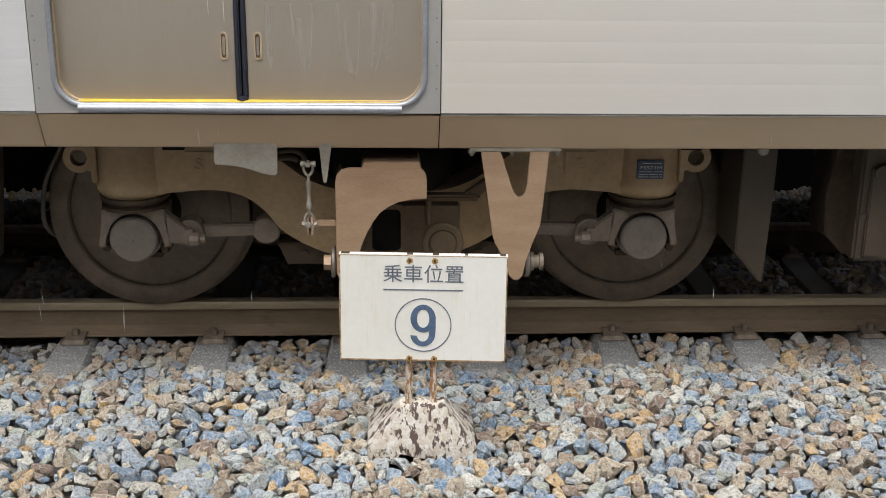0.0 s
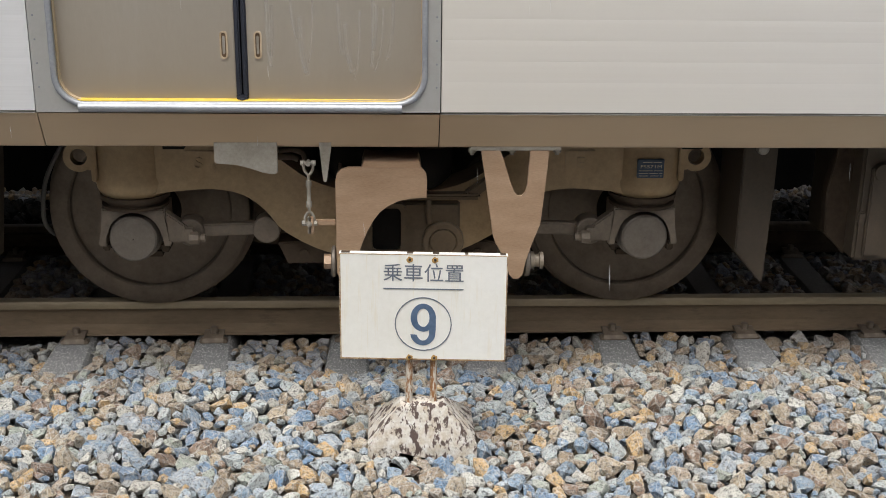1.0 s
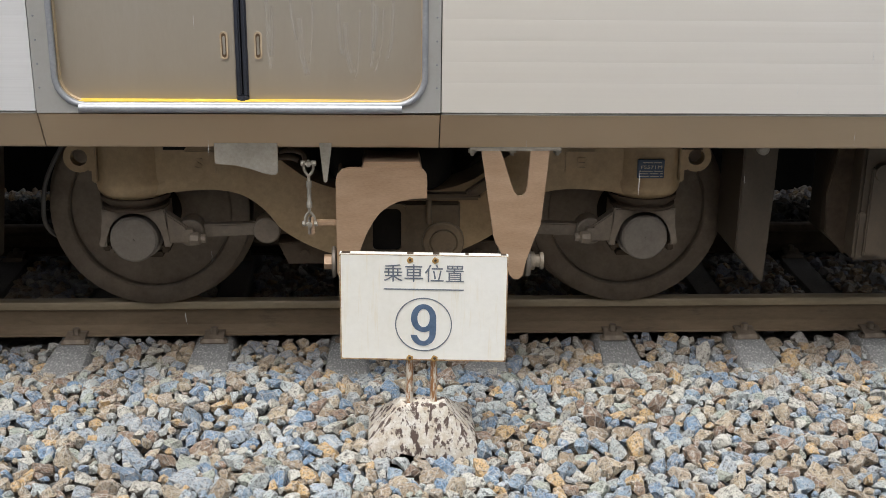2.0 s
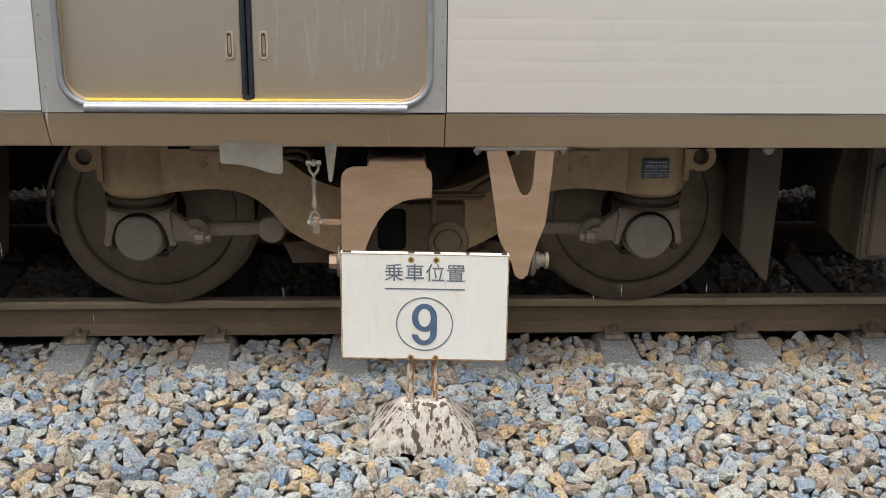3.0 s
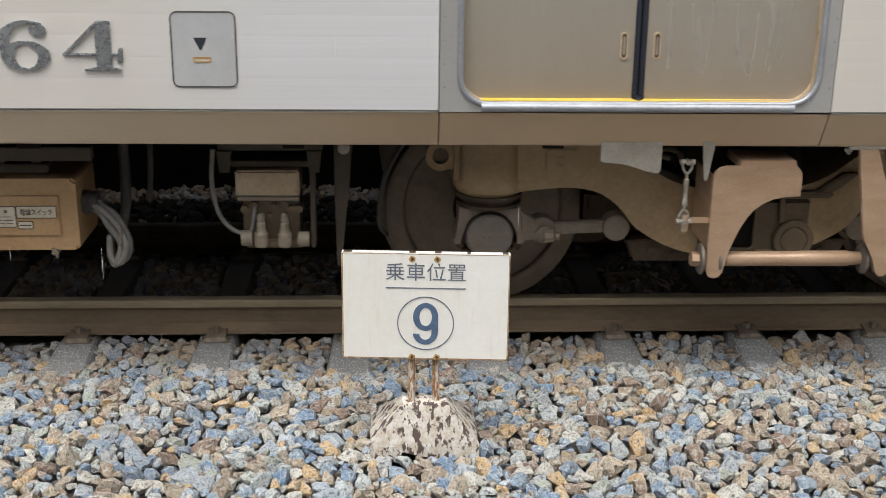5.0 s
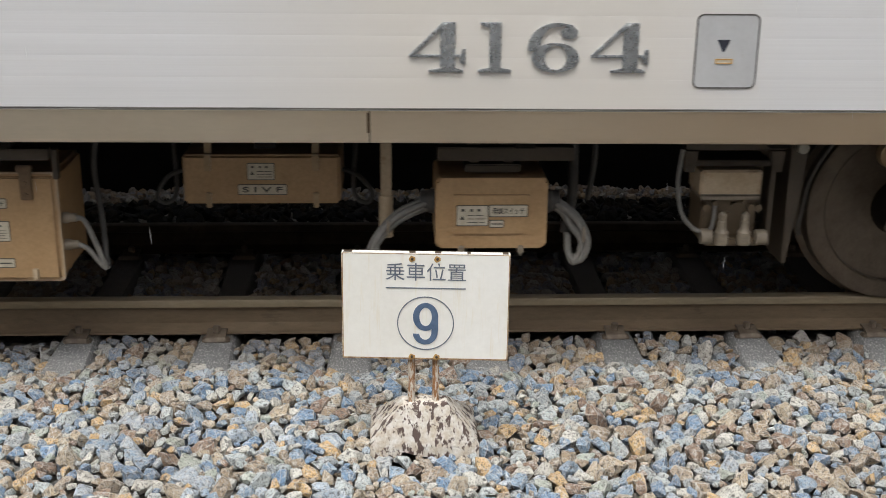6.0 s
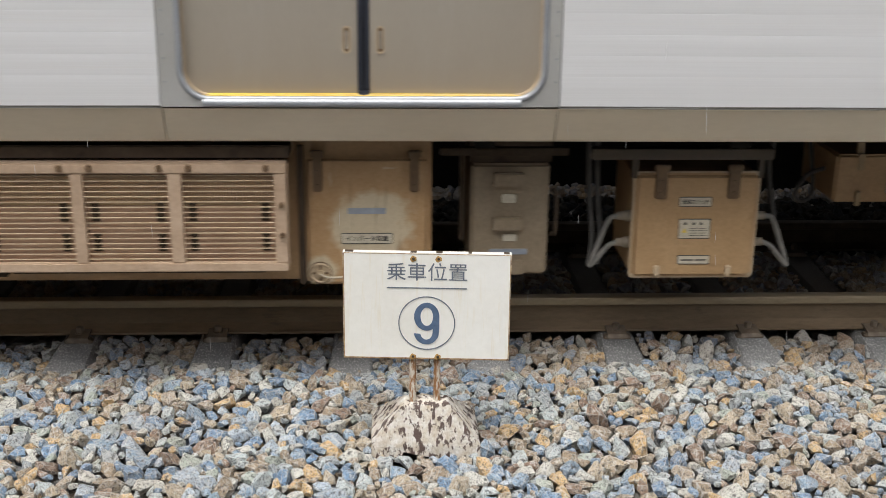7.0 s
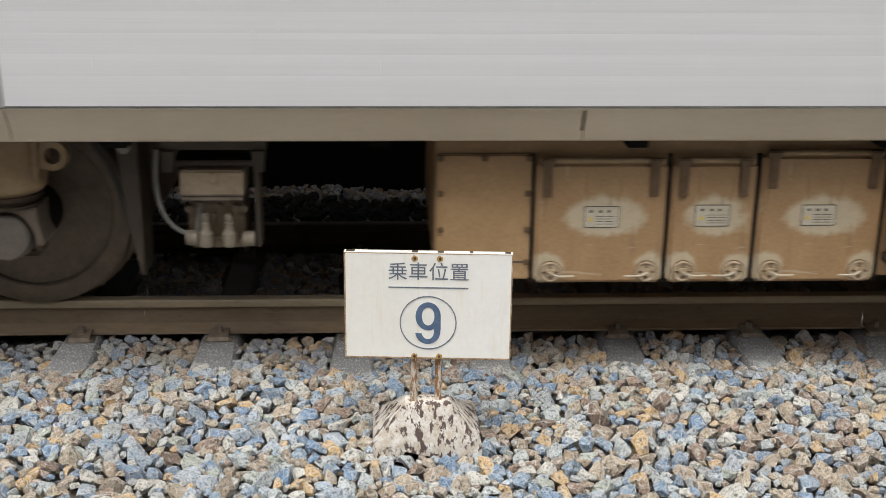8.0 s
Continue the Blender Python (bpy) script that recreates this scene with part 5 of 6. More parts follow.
# long fuse case further in
fy = -0.68
sv = part("fuse_case", box(B(), -4.208, -3.534, fy, -0.25, 0.476, 0.694, 0.012, 3), BOXTAN, car, "long tan fuse case hung under the floor")
warning(-3.931, -3.818, 0.587, 0.657, fy, sv, 3)
name_label("S I V F", -3.973, -3.767, 0.521, 0.562, fy, sv)
for x in (-4.10, -3.64):
    bm = B()
    box(bm, x - 0.012, x + 0.012, fy - 0.014, fy + 0.002, 0.462, 0.53, 0.004)
    box(bm, x - 0.015, x + 0.015, fy - 0.012, fy + 0.01, 0.625, 0.70, 0.004)
    box(bm, x - 0.015, x + 0.015, fy + 0.012, fy + 0.04, 0.69, 0.93, 0.004)
    part("case_strap", bm, BOGIE, sv)
bm = B()
tube(bm, [(-4.21, -0.55, 0.60), (-4.29, -0.56, 0.57), (-4.34, -0.57, 0.49), (-4.31, -0.57, 0.45), (-4.26, -0.56, 0.50), (-4.27, -0.5, 0.72), (-4.28, -0.4, 0.92)], 0.010)
part("case_cable", bm, CABLEDARK, sv)
bm = B()
tube(bm, [(-3.53, -0.55, 0.60), (-3.46, -0.56, 0.57), (-3.40, -0.57, 0.50), (-3.42, -0.57, 0.45), (-3.48, -0.56, 0.50), (-3.47, -0.5, 0.72), (-3.46, -0.4, 0.92)], 0.010)
part("case_cable", bm, CABLEDARK, sv)

# rounded switch box with thick conduits
oy = -1.03
ow = part("bus_switch_box", prism(B(), rounded(-3.137, -2.681, 0.388, 0.686, 0.022), oy, -0.72, 0.012), BOXTAN, car, "rounded tan bus switch box with thick conduits")
part("lid_panel", prism(B(), rounded(-3.068, -2.750, 0.450, 0.618, 0.008, 3), oy - 0.010, oy + 0.002, 0.004), BOXTAN, ow)
warning(-3.050, -2.925, 0.49, 0.572, oy - 0.010, ow, 3)
name_label("母線スイッチ", -2.918, -2.764, 0.528, 0.574, oy - 0.010, ow)
name_label("", -2.915, -2.86, 0.483, 0.51, oy - 0.010, ow)
for x in (-3.03, -2.785):
    bm = box(B(), x - 0.013, x + 0.013, oy - 0.008, oy + 0.06, 0.366, 0.40, 0.004)
    lathe(bm, ((0.007, 0.35), (0.007, 0.37)), x, oy + 0.02, 0, "z", 8)
    part("foot_bolt", bm, PORCELAIN, ow)
bm = B()
box(bm, -3.135, -2.592, -1.10, -1.05, 0.775, 0.83, 0.004)
box(bm, -3.02, -2.79, oy + 0.03, -0.8, 0.70, 0.735, 0.006)
box(bm, -3.00, -2.96, oy + 0.05, -0.8, 0.72, 0.93, 0.004)
box(bm, -2.86, -2.82, oy + 0.05, -0.8, 0.72, 0.93, 0.004)
part("box_hanger", bm, BOXDARK, ow)
for dy, dz in ((0.0, 0.0), (0.024, 0.008), (0.006, -0.022), (0.030, -0.014)):
    bm = B()
    tube(bm, [(-3.12, -0.93 + dy, 0.57 + dz), (-3.19, -0.96 + dy, 0.555 + dz), (-3.29, -0.98 + dy, 0.51 + dz), (-3.37, -1.0 + dy, 0.43 + dz), (-3.40 - dz, -1.0 + dy, 0.36), (-3.385 - dz, -0.98 + dy, 0.33)], 0.0145, 12)
    part("conduit", bm, CABLE, ow, "pale bundled cable")
    bm = B()
    tube(bm, [(-2.69, -0.93 + dy, 0.57 + dz), (-2.62, -0.96 + dy, 0.55 + dz), (-2.55 + dz, -0.98 + dy, 0.49 + dz), (-2.505 + dz, -1.0 + dy, 0.40), (-2.53 + dz, -1.0 + dy, 0.325 + dz * 0.5), (-2.575, -0.98 + dy, 0.34), (-2.58, -0.95 + dy, 0.42)], 0.0145, 12)
    part("conduit", bm, CABLE, ow, "pale bundled cable")
for x, z in ((-3.33, 0.468), (-2.522, 0.44)):
    bm = B()
    box(bm, x - 0.005, x + 0.005, -1.02, -0.94, z - 0.036, z + 0.03, 0.004)
    part("cable_tie", bm, PORCELAIN, ow)
for x, s in ((-3.137, -1), (-2.681, 1)):
    bm = B()
    lathe(bm, ((0.05, 0.0), (0.05, 0.025), (0.044, 0.03), (0.044, 0.06)) if s > 0 else ((0.044, -0.06), (0.044, -0.03), (0.05, -0.025), (0.05, 0.0)), x, -0.925, 0.56, "x", 20)
    part("conduit_gland", bm, CABLEDARK, ow)
bm = B()
tube(bm, [(-2.57, -0.8, 0.38), (-2.54, -0.78, 0.55), (-2.545, -0.76, 0.92)], 0.022)
part("riser_cable", bm, CABLEDARK, car)
bm = B()
tube(bm, [(-2.46, -0.7, 0.5), (-2.44, -0.72, 0.7), (-2.45, -0.7, 0.92)], 0.012)
part("riser_cable", bm, CABLEDARK, car)
bm = B()
box(bm, -3.36, -3.315, -0.92, -0.88, 0.58, 0.93, 0.004)
lathe(bm, ((0.03, 0.40), (0.03, 0.58)), -3.338, -0.9, 0, "z", 14)
part("hanger_post", bm, BOXPALE, car, "tan upright hanger post")


# brake valve units
def valve_unit(d):
    y = -1.01
    v = part("valve_block", box(B(), -2.052 + d, -1.796 + d, y, -0.82, 0.60, 0.712, 0.008), BOXPALE, car, "tan brake valve unit with fittings")
    bm = B()
    box(bm, -2.046 + d, -1.80 + d, y - 0.006, -0.83, 0.588, 0.604, 0.002)
    box(bm, -2.046 + d, -1.80 + d, y - 0.003, -0.83, 0.606, 0.612, 0.002)
    part("valve_plate", bm, PORCELAIN, v)
    bm = B()
    box(bm, -2.03 + d, -1.80 + d, y + 0.03, -0.78, 0.395, 0.59, 0.01)
    box(bm, -2.02 + d, -1.78 + d, y - 0.01, -0.8, 0.388, 0.425, 0.008)
    for x in (-2.02, -1.83, -1.80):
        lathe(bm, ((0.016, y + 0.0), (0.016, y + 0.04)), x + d, 0, 0.55, "y", 8)
    for x, z in ((-1.98, 0.57), (-1.90, 0.56), (-1.86, 0.575), (-1.92, 0.52)):
        lathe(bm, ((0.011, y + 0.005), (0.011, y + 0.04)), x + d, 0, z, "y", 8)
    part("manifold", bm, CASTING, v)
    for x in (-1.953, -1.858):
        bm = B()
        lathe(bm, ((0.024, 0.40), (0.029, 0.405), (0.029, 0.455), (0.024, 0.46), (0.018, 0.475), (0.018, 0.50), (0.014, 0.505), (0.016, 0.515), (0.016, 0.53), (0.008, 0.54)), x + d, y - 0.02, 0, "z", 18)
        part("drain_cup", bm, PORCELAIN, v, "pale bottle-shaped drain fitting")
    part("side_fitting", lathe(B(), ((0.02, 0.0), (0.032, 0.006), (0.032, 0.05)), -1.81 + d, y + 0.0, 0.425, "x", 16), PORCELAIN, v)
    part("side_fitting", lathe(B(), ((0.032, -0.05), (0.032, -0.006), (0.02, 0.0)), -1.985 + d, y + 0.0, 0.43, "x", 16), PORCELAIN, v)
    bm = B()
    box(bm, -2.12 + d, -1.70 + d, y + 0.02, y + 0.06, 0.79, 0.85, 0.005)
    box(bm, -2.08 + d, -1.75 + d, y + 0.03, -0.8, 0.72, 0.745, 0.005)
    for x in (-2.095, -1.735):
        prism(bm, [(x - 0.03 + d, 0.79), (x + 0.03 + d, 0.79), (x + 0.02 + d, 0.70), (x - 0.02 + d, 0.70)], y + 0.01, y + 0.05, 0.004)
    box(bm, -1.755 + d, -1.735 + d, y + 0.02, y + 0.12, 0.38, 0.72, 0.003)
    part("valve_bracket", bm, BOXDARK, v)
    bm = B()
    tube(bm, [(-2.135 + d, y, 0.80), (-2.145 + d, y, 0.66), (-2.12 + d, y, 0.53), (-2.06 + d, y, 0.46), (-2.0 + d, y, 0.455), (-1.985 + d, y, 0.50), (-1.975 + d, y + 0.03, 0.57)], 0.0095)
    part("valve_hose", bm, CABLE, v, "thin pale air hose")


valve_unit(0.0)
valve_unit(-8.553)

# box beyond the first bogie
rb = part("battery_box", box(B(), 1.95, 2.55, -1.05, -0.5, 0.335, 0.84, 0.012), BOXDARK, car, "dark dusty brown underfloor box")
bm = B()
box(bm, 1.985, 2.06, -1.07, -1.04, 0.36, 0.74, 0.006)
box(bm, 1.95, 1.985, -1.062, -1.04, 0.50, 0.55, 0.006)
lathe(bm, ((0.035, -1.075), (0.04, -1.06), (0.04, -1.04)), 2.03, 0, 0.72, "y", 24)
part("box_ribs", bm, BOXDARK, rb)
prm = [(1.90, 0.93), (1.97, 0.93), (1.97, 0.335), (1.95, 0.335), (1.86, 0.43), (1.85, 0.6)]
part("box_bracket", prism(B(), prm, -0.95, -0.9, 0.005), IRON, rb)


# ---- the boarding sign ----
def boarding_sign():
    g = thing("boarding_sign", "weathered white boarding sign on rusty posts and concrete base", "sign")
    W, H = 0.5866, 0.3933
    # sign face in its own plane, then leaned and turned into place
    tilt = pose(0.1361, -1.76, 0.4148, -1.47, 0, -3.94)

    def put(name, bm, material, parent, label="", smooth=True):
        bmesh.ops.transform(bm, matrix=tilt, verts=bm.verts)
        return part(name, bm, material, parent, label, smooth=smooth)

    board = put("board", prism(B(), rounded(-W / 2, W / 2, -H / 2, H / 2, 0.004, 2), 0.0, 0.0025, 0.0008), SIGNWHITE, g, "white enamelled sign board with rust runs")
    bm = B()
    box(bm, -W / 2, W / 2, 0.001, 0.028, H / 2 - 0.003, H / 2 + 0.001)
    put("top_edge", bm, SIGNWHITE, board)
    bm = B()
    box(bm, -W / 2, W / 2, 0.001, 0.028, -H / 2 - 0.001, -H / 2 + 0.003)
    box(bm, -W / 2 - 0.001, -W / 2 + 0.003, 0.001, 0.028, -H / 2 + 0.004, H / 2 - 0.004)
    box(bm, W / 2 - 0.003, W / 2 + 0.001, 0.001, 0.028, -H / 2 + 0.004, H / 2 - 0.004)
    put("folded_edge", bm, SIGNRUST, board, "rusty folded edge")
    for x, w in ((-0.272, 0.030), (-0.047, 0.022), (0.043, 0.022), (0.150, 0.012), (0.277, 0.020)):
        put("rust_chip", box(B(), x - w / 2, x + w / 2, 0.004, 0.026, H / 2 - 0.001, H / 2 + 0.002), IRON, board)
    bm = B()
    ring_prism(bm, rounded(-W / 2 + 0.0006, W / 2 - 0.0006, -H / 2 + 0.0006, H / 2 - 0.0006, 0.004, 2), rounded(-W / 2 + 0.0042, W / 2 - 0.0035, -H / 2 + 0.005, H / 2 - 0.0025, 0.003, 2), -0.0008, 0.001)
    put("rust_rim", bm, SIGNRUST, board)

    def words(name, text, x0, x1, z0, z1, material):
        ob = lettering(name, text, x0, x1, z0, z1, -0.0006, material, board)
        if ob:
            ob.data.transform(tilt)

    cx = 0.1361
    words("boarding_text", "乗車位置", -0.003 - cx, 0.277 - cx, 0.098, 0.163, SIGNINK)
    put("underline", box(B(), -0.003 - cx, 0.277 - cx, -0.0016, 0.0, 0.0685, 0.0725), SIGNINK, board)
    bm = B()
    cz = -0.0605
    ring_prism(bm, [(0.001 + 0.1005 * math.cos(radians(a)), cz + 0.1005 * math.sin(radians(a))) for a in range(0, 360, 6)],
               [(0.001 + 0.0968 * math.cos(radians(a)), cz + 0.0968 * math.sin(radians(a))) for a in range(0, 360, 6)], -0.0016, 0.0)
    put("circle", bm, SIGNINK, board)
    # bold figure nine
    bm = B()

    def ell(ox, oz, rx, rz, a0, a1, n):
        return [(ox + rx * math.cos(radians(a0 + (a1 - a0) * i / n)), oz + rz * math.sin(radians(a0 + (a1 - a0) * i / n))) for i in range(n + 1)]
    nx, ntop, nbot, hw = 0.001, 0.016, -0.140, 0.0445
    zc = ntop - 0.052
    ring_prism(bm, ell(nx, zc, hw, 0.052, 0, 354, 59), ell(nx, zc, hw - 0.0225, 0.0345, 0, 354, 59), -0.0018, 0.0)
    zb = nbot + 0.047
    tail = [(nx + hw, zc)] + [(nx + hw, zb + 0.01)] + ell(nx - 0.001, zb, hw, 0.047, 0, -172, 22) + ell(nx - 0.001, zb, hw - 0.0225, 0.0295, -165, 0, 18) + [(nx + hw - 0.0225, zc - 0.01), (nx + hw - 0.020, zc)]
    prism(bm, tail, -0.0019, 0.0)
    put("figure_nine", bm, SIGNBLUE, board, "bold faded navy figure nine", smooth=False)
    for x in (-0.047, 0.041):
        for z in (0.178, -0.187):
            bm = B()
            lathe(bm, ((0.0042, -0.006), (0.005, -0.004), (0.005, 0.0)), x, 0, z, "y", 8)
            put("bolt", bm, IRON, board)
            bm = B()
            prism(bm, [(x + (0.0105 + 0.002 * math.sin(a * 2.3)) * math.cos(a), z - 0.001 + (0.011 + 0.002 * math.cos(a * 3)) * math.sin(a)) for a in [k * 0.3927 for k in range(16)]], -0.0012, 0.0)
            put("rust_spot", bm, RUSTDOT, board)
    for x in (0.088, 0.176):
        bm = B()
        tube(bm, [(x, -1.738, 0.03), (x, -1.737, 0.25), (x, -1.733, 0.598)], 0.0125, 14)
        part("post", bm, POSTRUST, g, "white post flaking to rust")
    # base: a hipped block on a low foot, with a slot under its front edge
    cx, y0, y1, z0, zf, zt = 0.136, -1.802, -1.50, -0.172, -0.108, 0.046
    bm = B()
    foot = [(-0.200, z0), (-0.092, z0), (-0.082, z0 + 0.038), (0.080, z0 + 0.038), (0.098, z0), (0.200, z0), (0.197, zf), (-0.197, zf)]
    prism(bm, [(cx + x, z) for x, z in foot], y0, y1)
    loops = []
    for hx, ya, yb, z in ((0.080, -1.764, -1.702, zt), (0.086, -1.770, -1.694, zt - 0.008), (0.1965, y0 + 0.001, y1 - 0.002, zf + 0.003), (0.1965, y0 + 0.001, y1 - 0.002, zf - 0.01)):
        loops.append([bm.verts.new(p) for p in ((cx - hx, ya, z), (cx + hx, ya, z), (cx + hx, yb, z), (cx - hx, yb, z))])
    bm.faces.new(loops[0])
    for a, b in zip(loops, loops[1:]):
        for i in range(4):
            bm.faces.new((a[i], a[(i + 1) % 4], b[(i + 1) % 4], b[i]))
    bmesh.ops.triangulate(bm, faces=bm.faces)
    for cut in range(3):
        bmesh.ops.subdivide_edges(bm, edges=[e for e in bm.edges if e.calc_length() > 0.03], cuts=1)
        bmesh.ops.triangulate(bm, faces=bm.faces)
    for v in bm.verts:
        v.co += Vector(noise.noise_vector(v.co * 24)) * 0.0028 + Vector(noise.noise_vector(v.co * 9)) * 0.002
    part("base", bm, BASEPAINT, g, "concrete base with flaking white paint")


boarding_sign()


# ---- crushed stone, one stone at a time ----
def stone_shape(rng, bevel):
    """A broken stone: a block split by planes, its edges chipped where it lies near."""
    bm = B()
    bmesh.ops.create_cube(bm, size=2.2)
    for k in range(13):
        d = Vector(rng.normal(size=3)).normalized()
        cut = bmesh.ops.bisect_plane(bm, geom=bm.verts[:] + bm.edges[:] + bm.faces[:], plane_co=d * rng.uniform(0.70, 0.98), plane_no=d, clear_outer=True)
        edges = [e for e in cut["geom_cut"] if isinstance(e, bmesh.types.BMEdge)]
        if edges:
            bmesh.ops.edgeloop_fill(bm, edges=edges)
    bmesh.ops.remove_doubles(bm, verts=bm.verts, dist=0.06)
    bmesh.ops.scale(bm, vec=(1.0, rng.uniform(0.66, 0.95), rng.uniform(0.52, 0.78)), verts=bm.verts)
    if bevel:
        bmesh.ops.bevel(bm, geom=bm.edges[:], offset=0.09, segments=1, affect="EDGES", clamp_overlap=True, material=1)
        for v in bm.verts:
            v.co += Vector(rng.normal(0, 0.028, 3))
    bmesh.ops.recalc_face_normals(bm, faces=bm.faces)
    bmesh.ops.triangulate(bm, faces=bm.faces)
    bm.verts.index_update()
    out = (np.array([v.co[:] for v in bm.verts]), np.array([[v.index for v in f.verts] for f in bm.faces]), np.array([f.material_index for f in bm.faces]))
    bm.free()
    return out


def ballast():
    rng = np.random.default_rng(11)
    fine = [stone_shape(rng, True) for k in range(44)]
    plain = [stone_shape(rng, False) for k in range(30)]
    verts, tris, slots, count = [], [], [], 0

    def spread(name, material, label, edge=None):
        """All stones laid so far, as one mesh."""
        nonlocal count
        V, T, M = np.concatenate(verts), np.concatenate(tris), np.concatenate(slots)
        me = bpy.data.meshes.new(name)
        me.vertices.add(len(V))
        me.vertices.foreach_set("co", V.astype(np.float32).ravel())
        me.loops.add(len(T) * 3)
        me.loops.foreach_set("vertex_index", T.astype(np.int32).ravel())
        me.polygons.add(len(T))
        me.polygons.foreach_set("loop_start", np.arange(0, len(T) * 3, 3, dtype=np.int32))
        me.polygons.foreach_set("use_smooth", np.zeros(len(T), dtype=bool))
        me.materials.append(material)
        me.materials.append(edge or material)
        me.polygons.foreach_set("material_index", M.astype(np.int32))
        me.update(calc_edges=True)
        me.validate()
        tagged(new(name, me), label, "gravel", kind="stuff")
        verts.clear()
        tris.clear()
        slots.clear()
        count = 0

    def free(x, y, size):
        """Whether a stone of this size may lie here, clear of sleepers, rails and the sign's foot."""
        ay = abs(y)
        near = (x - FIRST) / STEP
        if ay < 0.97 and abs(near - round(near)) * STEP < 0.092 + size * 0.5:
            return False
        if abs(ay - RAIL_Y) < 0.066 + size * 0.6:
            return False
        return not (abs(x - 0.136) < 0.195 + 0.5 * size and -1.80 - 0.4 * size < y < -1.51)

    def drop_stone(x, y, size, drop, shapes, lean):
        nonlocal count
        ay = abs(y)
        t = min(1.0, max(0.0, (ay - 0.96) / 0.22))
        h = -0.186 + 0.036 * t + 0.010 * math.sin(x * 3.1 + y * 2.3) + 0.009 * math.sin(x * 7.7 - y * 5.1 + 1.0)
        if ay < 0.5:
            h += 0.004
        z = h - drop + rng.uniform(-0.010, 0.008) - size * 0.18
        v, f, m = shapes[int(rng.integers(len(shapes)))]
        q = Euler((rng.normal(0, lean), rng.normal(0, lean), rng.uniform(0, 6.283))).to_matrix()
        verts.append(v @ np.array(q).T * size + np.array((x, y, z)))
        tris.append(f + count)
        slots.append(m)
        count += len(v)

    def lay(x0, x1, y0, y1, gap, drop, lo, hi):
        """A loose lower layer."""
        nx, ny = int((x1 - x0) / gap), int((y1 - y0) / gap)
        for i in range(nx):
            for j in range(ny):
                x = x0 + (i + 0.5 + rng.uniform(-0.5, 0.5) + 0.5 * (j % 2)) * gap
                y = y0 + (j + 0.5 + rng.uniform(-0.5, 0.5)) * gap
                size = lo + (hi - lo) * rng.random() ** 1.25
                if free(x, y, size):
                    drop_stone(x, y, size, drop, plain, 0.5)

    def pack(x0, x1, y0, y1, shapes):
        """A top layer packed side by side: large stones first, smaller ones in the gaps."""
        cells = collections.defaultdict(list)
        area = (x1 - x0) * (y1 - y0)
        for size, share in ((0.046, 0.035), (0.038, 0.16), (0.031, 0.5), (0.025, 1.2), (0.020, 1.8), (0.015, 1.4)):
            for k in range(int(area * share / size ** 2)):
                x, y, r = rng.uniform(x0, x1), rng.uniform(y0, y1), size * rng.uniform(0.9, 1.1)
                i, j = int(x // 0.1), int(y // 0.1)
                if not free(x, y, r):
                    continue
                if any((x - a) ** 2 + (y - b) ** 2 < (0.84 * (r + c)) ** 2 for u in (-1, 0, 1) for w in (-1, 0, 1) for a, b, c in cells[i + u, j + w]):
                    continue
                cells[i, j].append((x, y, r))
                drop_stone(x, y, r, 0.0, shapes, 0.42)

    pack(-2.2, 2.7, -2.65, -0.62, fine)
    for a, b in ((-7.0, -2.2), (2.7, 7.0)):
        lay(a, b, -2.7, -0.62, 0.085, 0.005, 0.036, 0.055)
    lay(-7.0, 7.0, -5.3, -2.65, 0.085, 0.0, 0.036, 0.055)
    spread("ballast", STONE, "loose crushed grey, blue and tan track stone", STONEEDGE)
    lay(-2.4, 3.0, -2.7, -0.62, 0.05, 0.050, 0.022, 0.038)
    spread("lower_ballast", STONEGAP, "crushed stone in the gaps of the top layer, darkened for shade")
    pack(-2.6, 3.4, -0.5, 0.5, fine)
    spread("track_ballast", STONEDUSTSHADE, "brake-dusted brown crushed stone round the rails, deepened for shade")
    # the verge takes the same dimmed stone colour in place of shade
    lay(-3.6, 4.4, 1.57, 1.80, 0.046, 0.0, 0.018, 0.036)
    spread("verge_ballast", STONEDUSTSHADE, "crushed stone along the far platform, colour dimmed for shade")
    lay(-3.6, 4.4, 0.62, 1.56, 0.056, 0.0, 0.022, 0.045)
    spread("shoulder_ballast", STONESHADE, "crushed stone behind the far rail, darkened for shade")


ballast()


# ---- sleet: short streaks that fall steadily through the air ----
def sleet():
    rng = random.Random(21)
    bm = B()
    for k in range(1500):
        x, y, z = rng.uniform(-2.2, 2.6), rng.uniform(-4.3, -1.9), rng.uniform(-0.5, 45.0)
        ln, lean = rng.uniform(0.012, 0.03), rng.uniform(-0.05, 0.2)
        r = rng.uniform(0.0005, 0.0009)
        a, b = Vector((x, y, z)), Vector((x + lean * ln, y, z - ln))
        va = [bm.verts.new(a + r * Vector((math.cos(q), math.sin(q), 0))) for q in (0, 2.1, 4.2)]
        vb = [bm.verts.new(b + r * Vector((math.cos(q), math.sin(q), 0))) for q in (0, 2.1, 4.2)]
        bm.faces.new(va)
        bm.faces.new(vb[::-1])
        for i in range(3):
            bm.faces.new((va[i], vb[i], vb[(i + 1) % 3], va[(i + 1) % 3]))
    ob = new("sleet", finish("sleet", bm, SLEET))
    return tagged(ob, "thin pale streaks of falling sleet in the air", "sleet", kind="stuff")


falling = sleet()


# ---- movement: the car waits, then draws away with its wheels turning ----
def travelled(t):
    s = max(0.0, t - 2.75)
    return s * s * (0.25005 + s * (-0.005686 + s * (0.0130693 - 0.00156244 * s)))


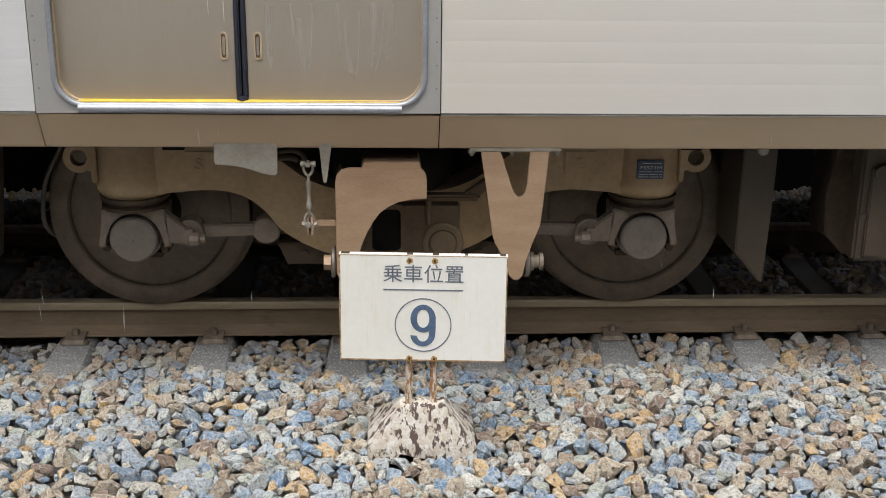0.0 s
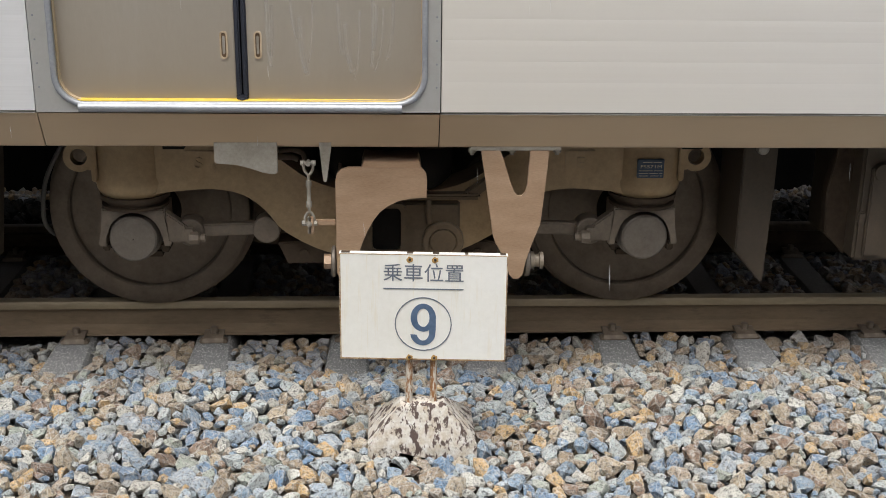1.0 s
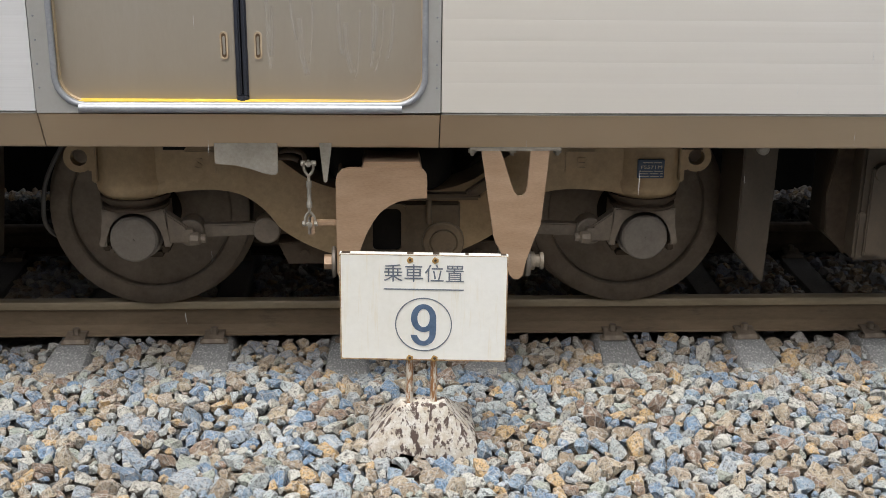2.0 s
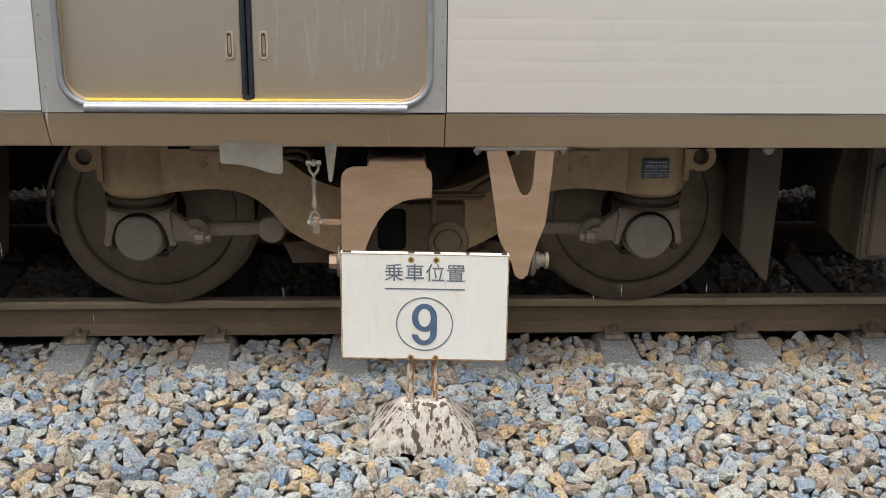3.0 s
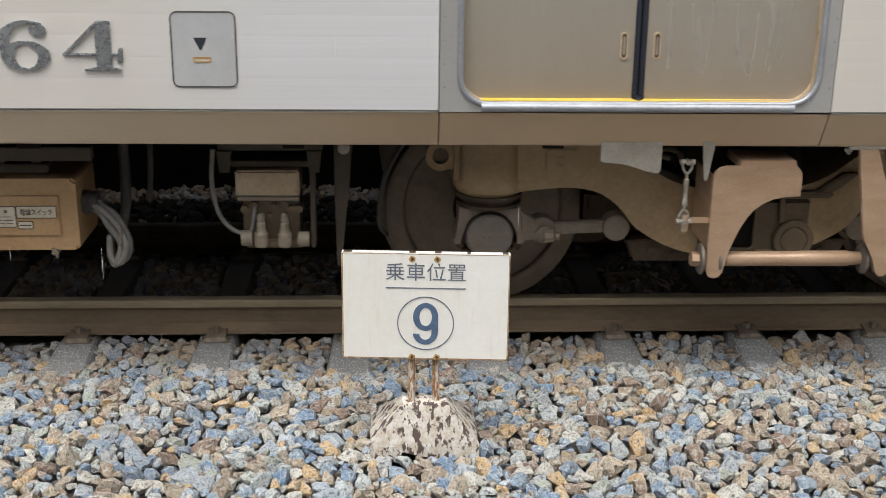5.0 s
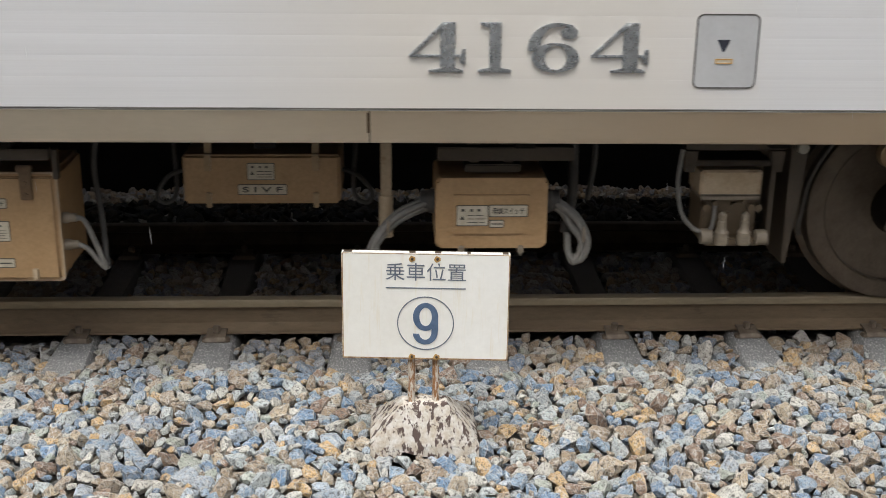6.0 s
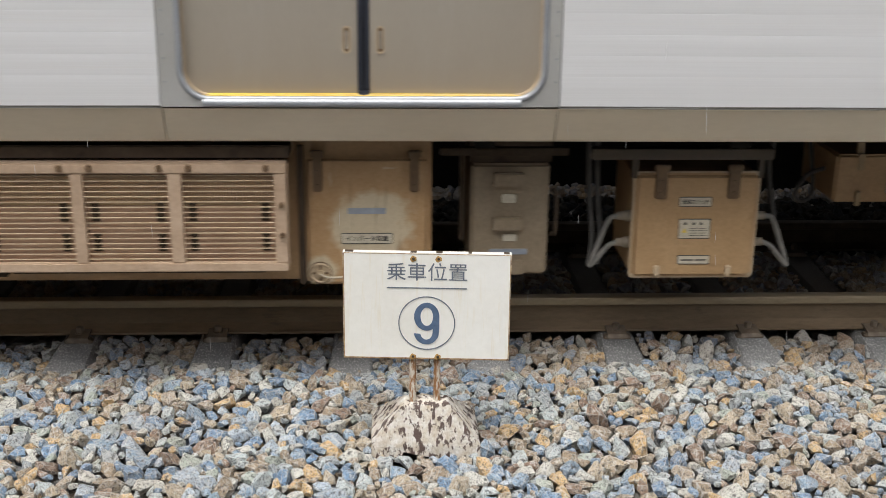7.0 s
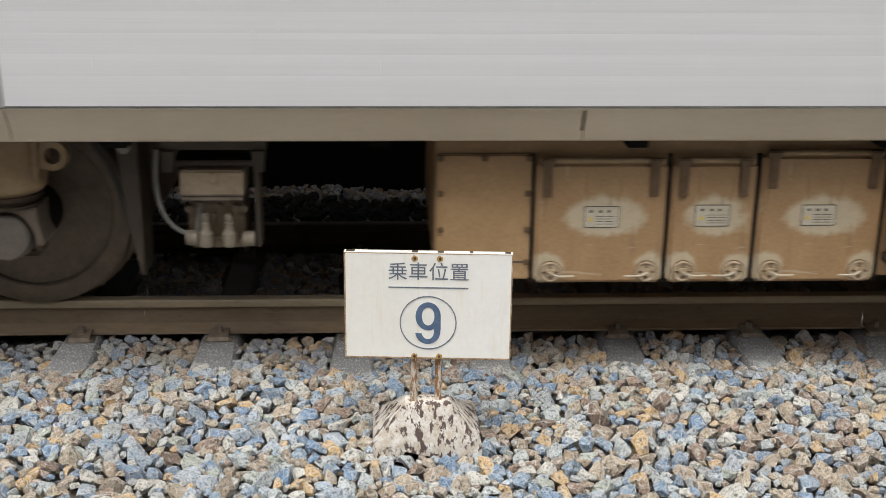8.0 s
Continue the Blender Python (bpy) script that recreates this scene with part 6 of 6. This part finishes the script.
def motions():
    times = [0.0, 2.0] + [2.6 + 0.1 * k for k in range(55)]
    walk(car, [(t, pose(travelled(t), 0, 0)) for t in times])
    walk(falling, [(t, pose(0.05 * t, 0, -4.6 * t)) for t in (0.0, 2.0, 4.0, 6.0, 8.0)])
    for wheel, ax, y in turning:
        walk(wheel, [(t, pose(ax, y, R, 0, math.degrees(travelled(t) / R), 0)) for t in times])


motions()
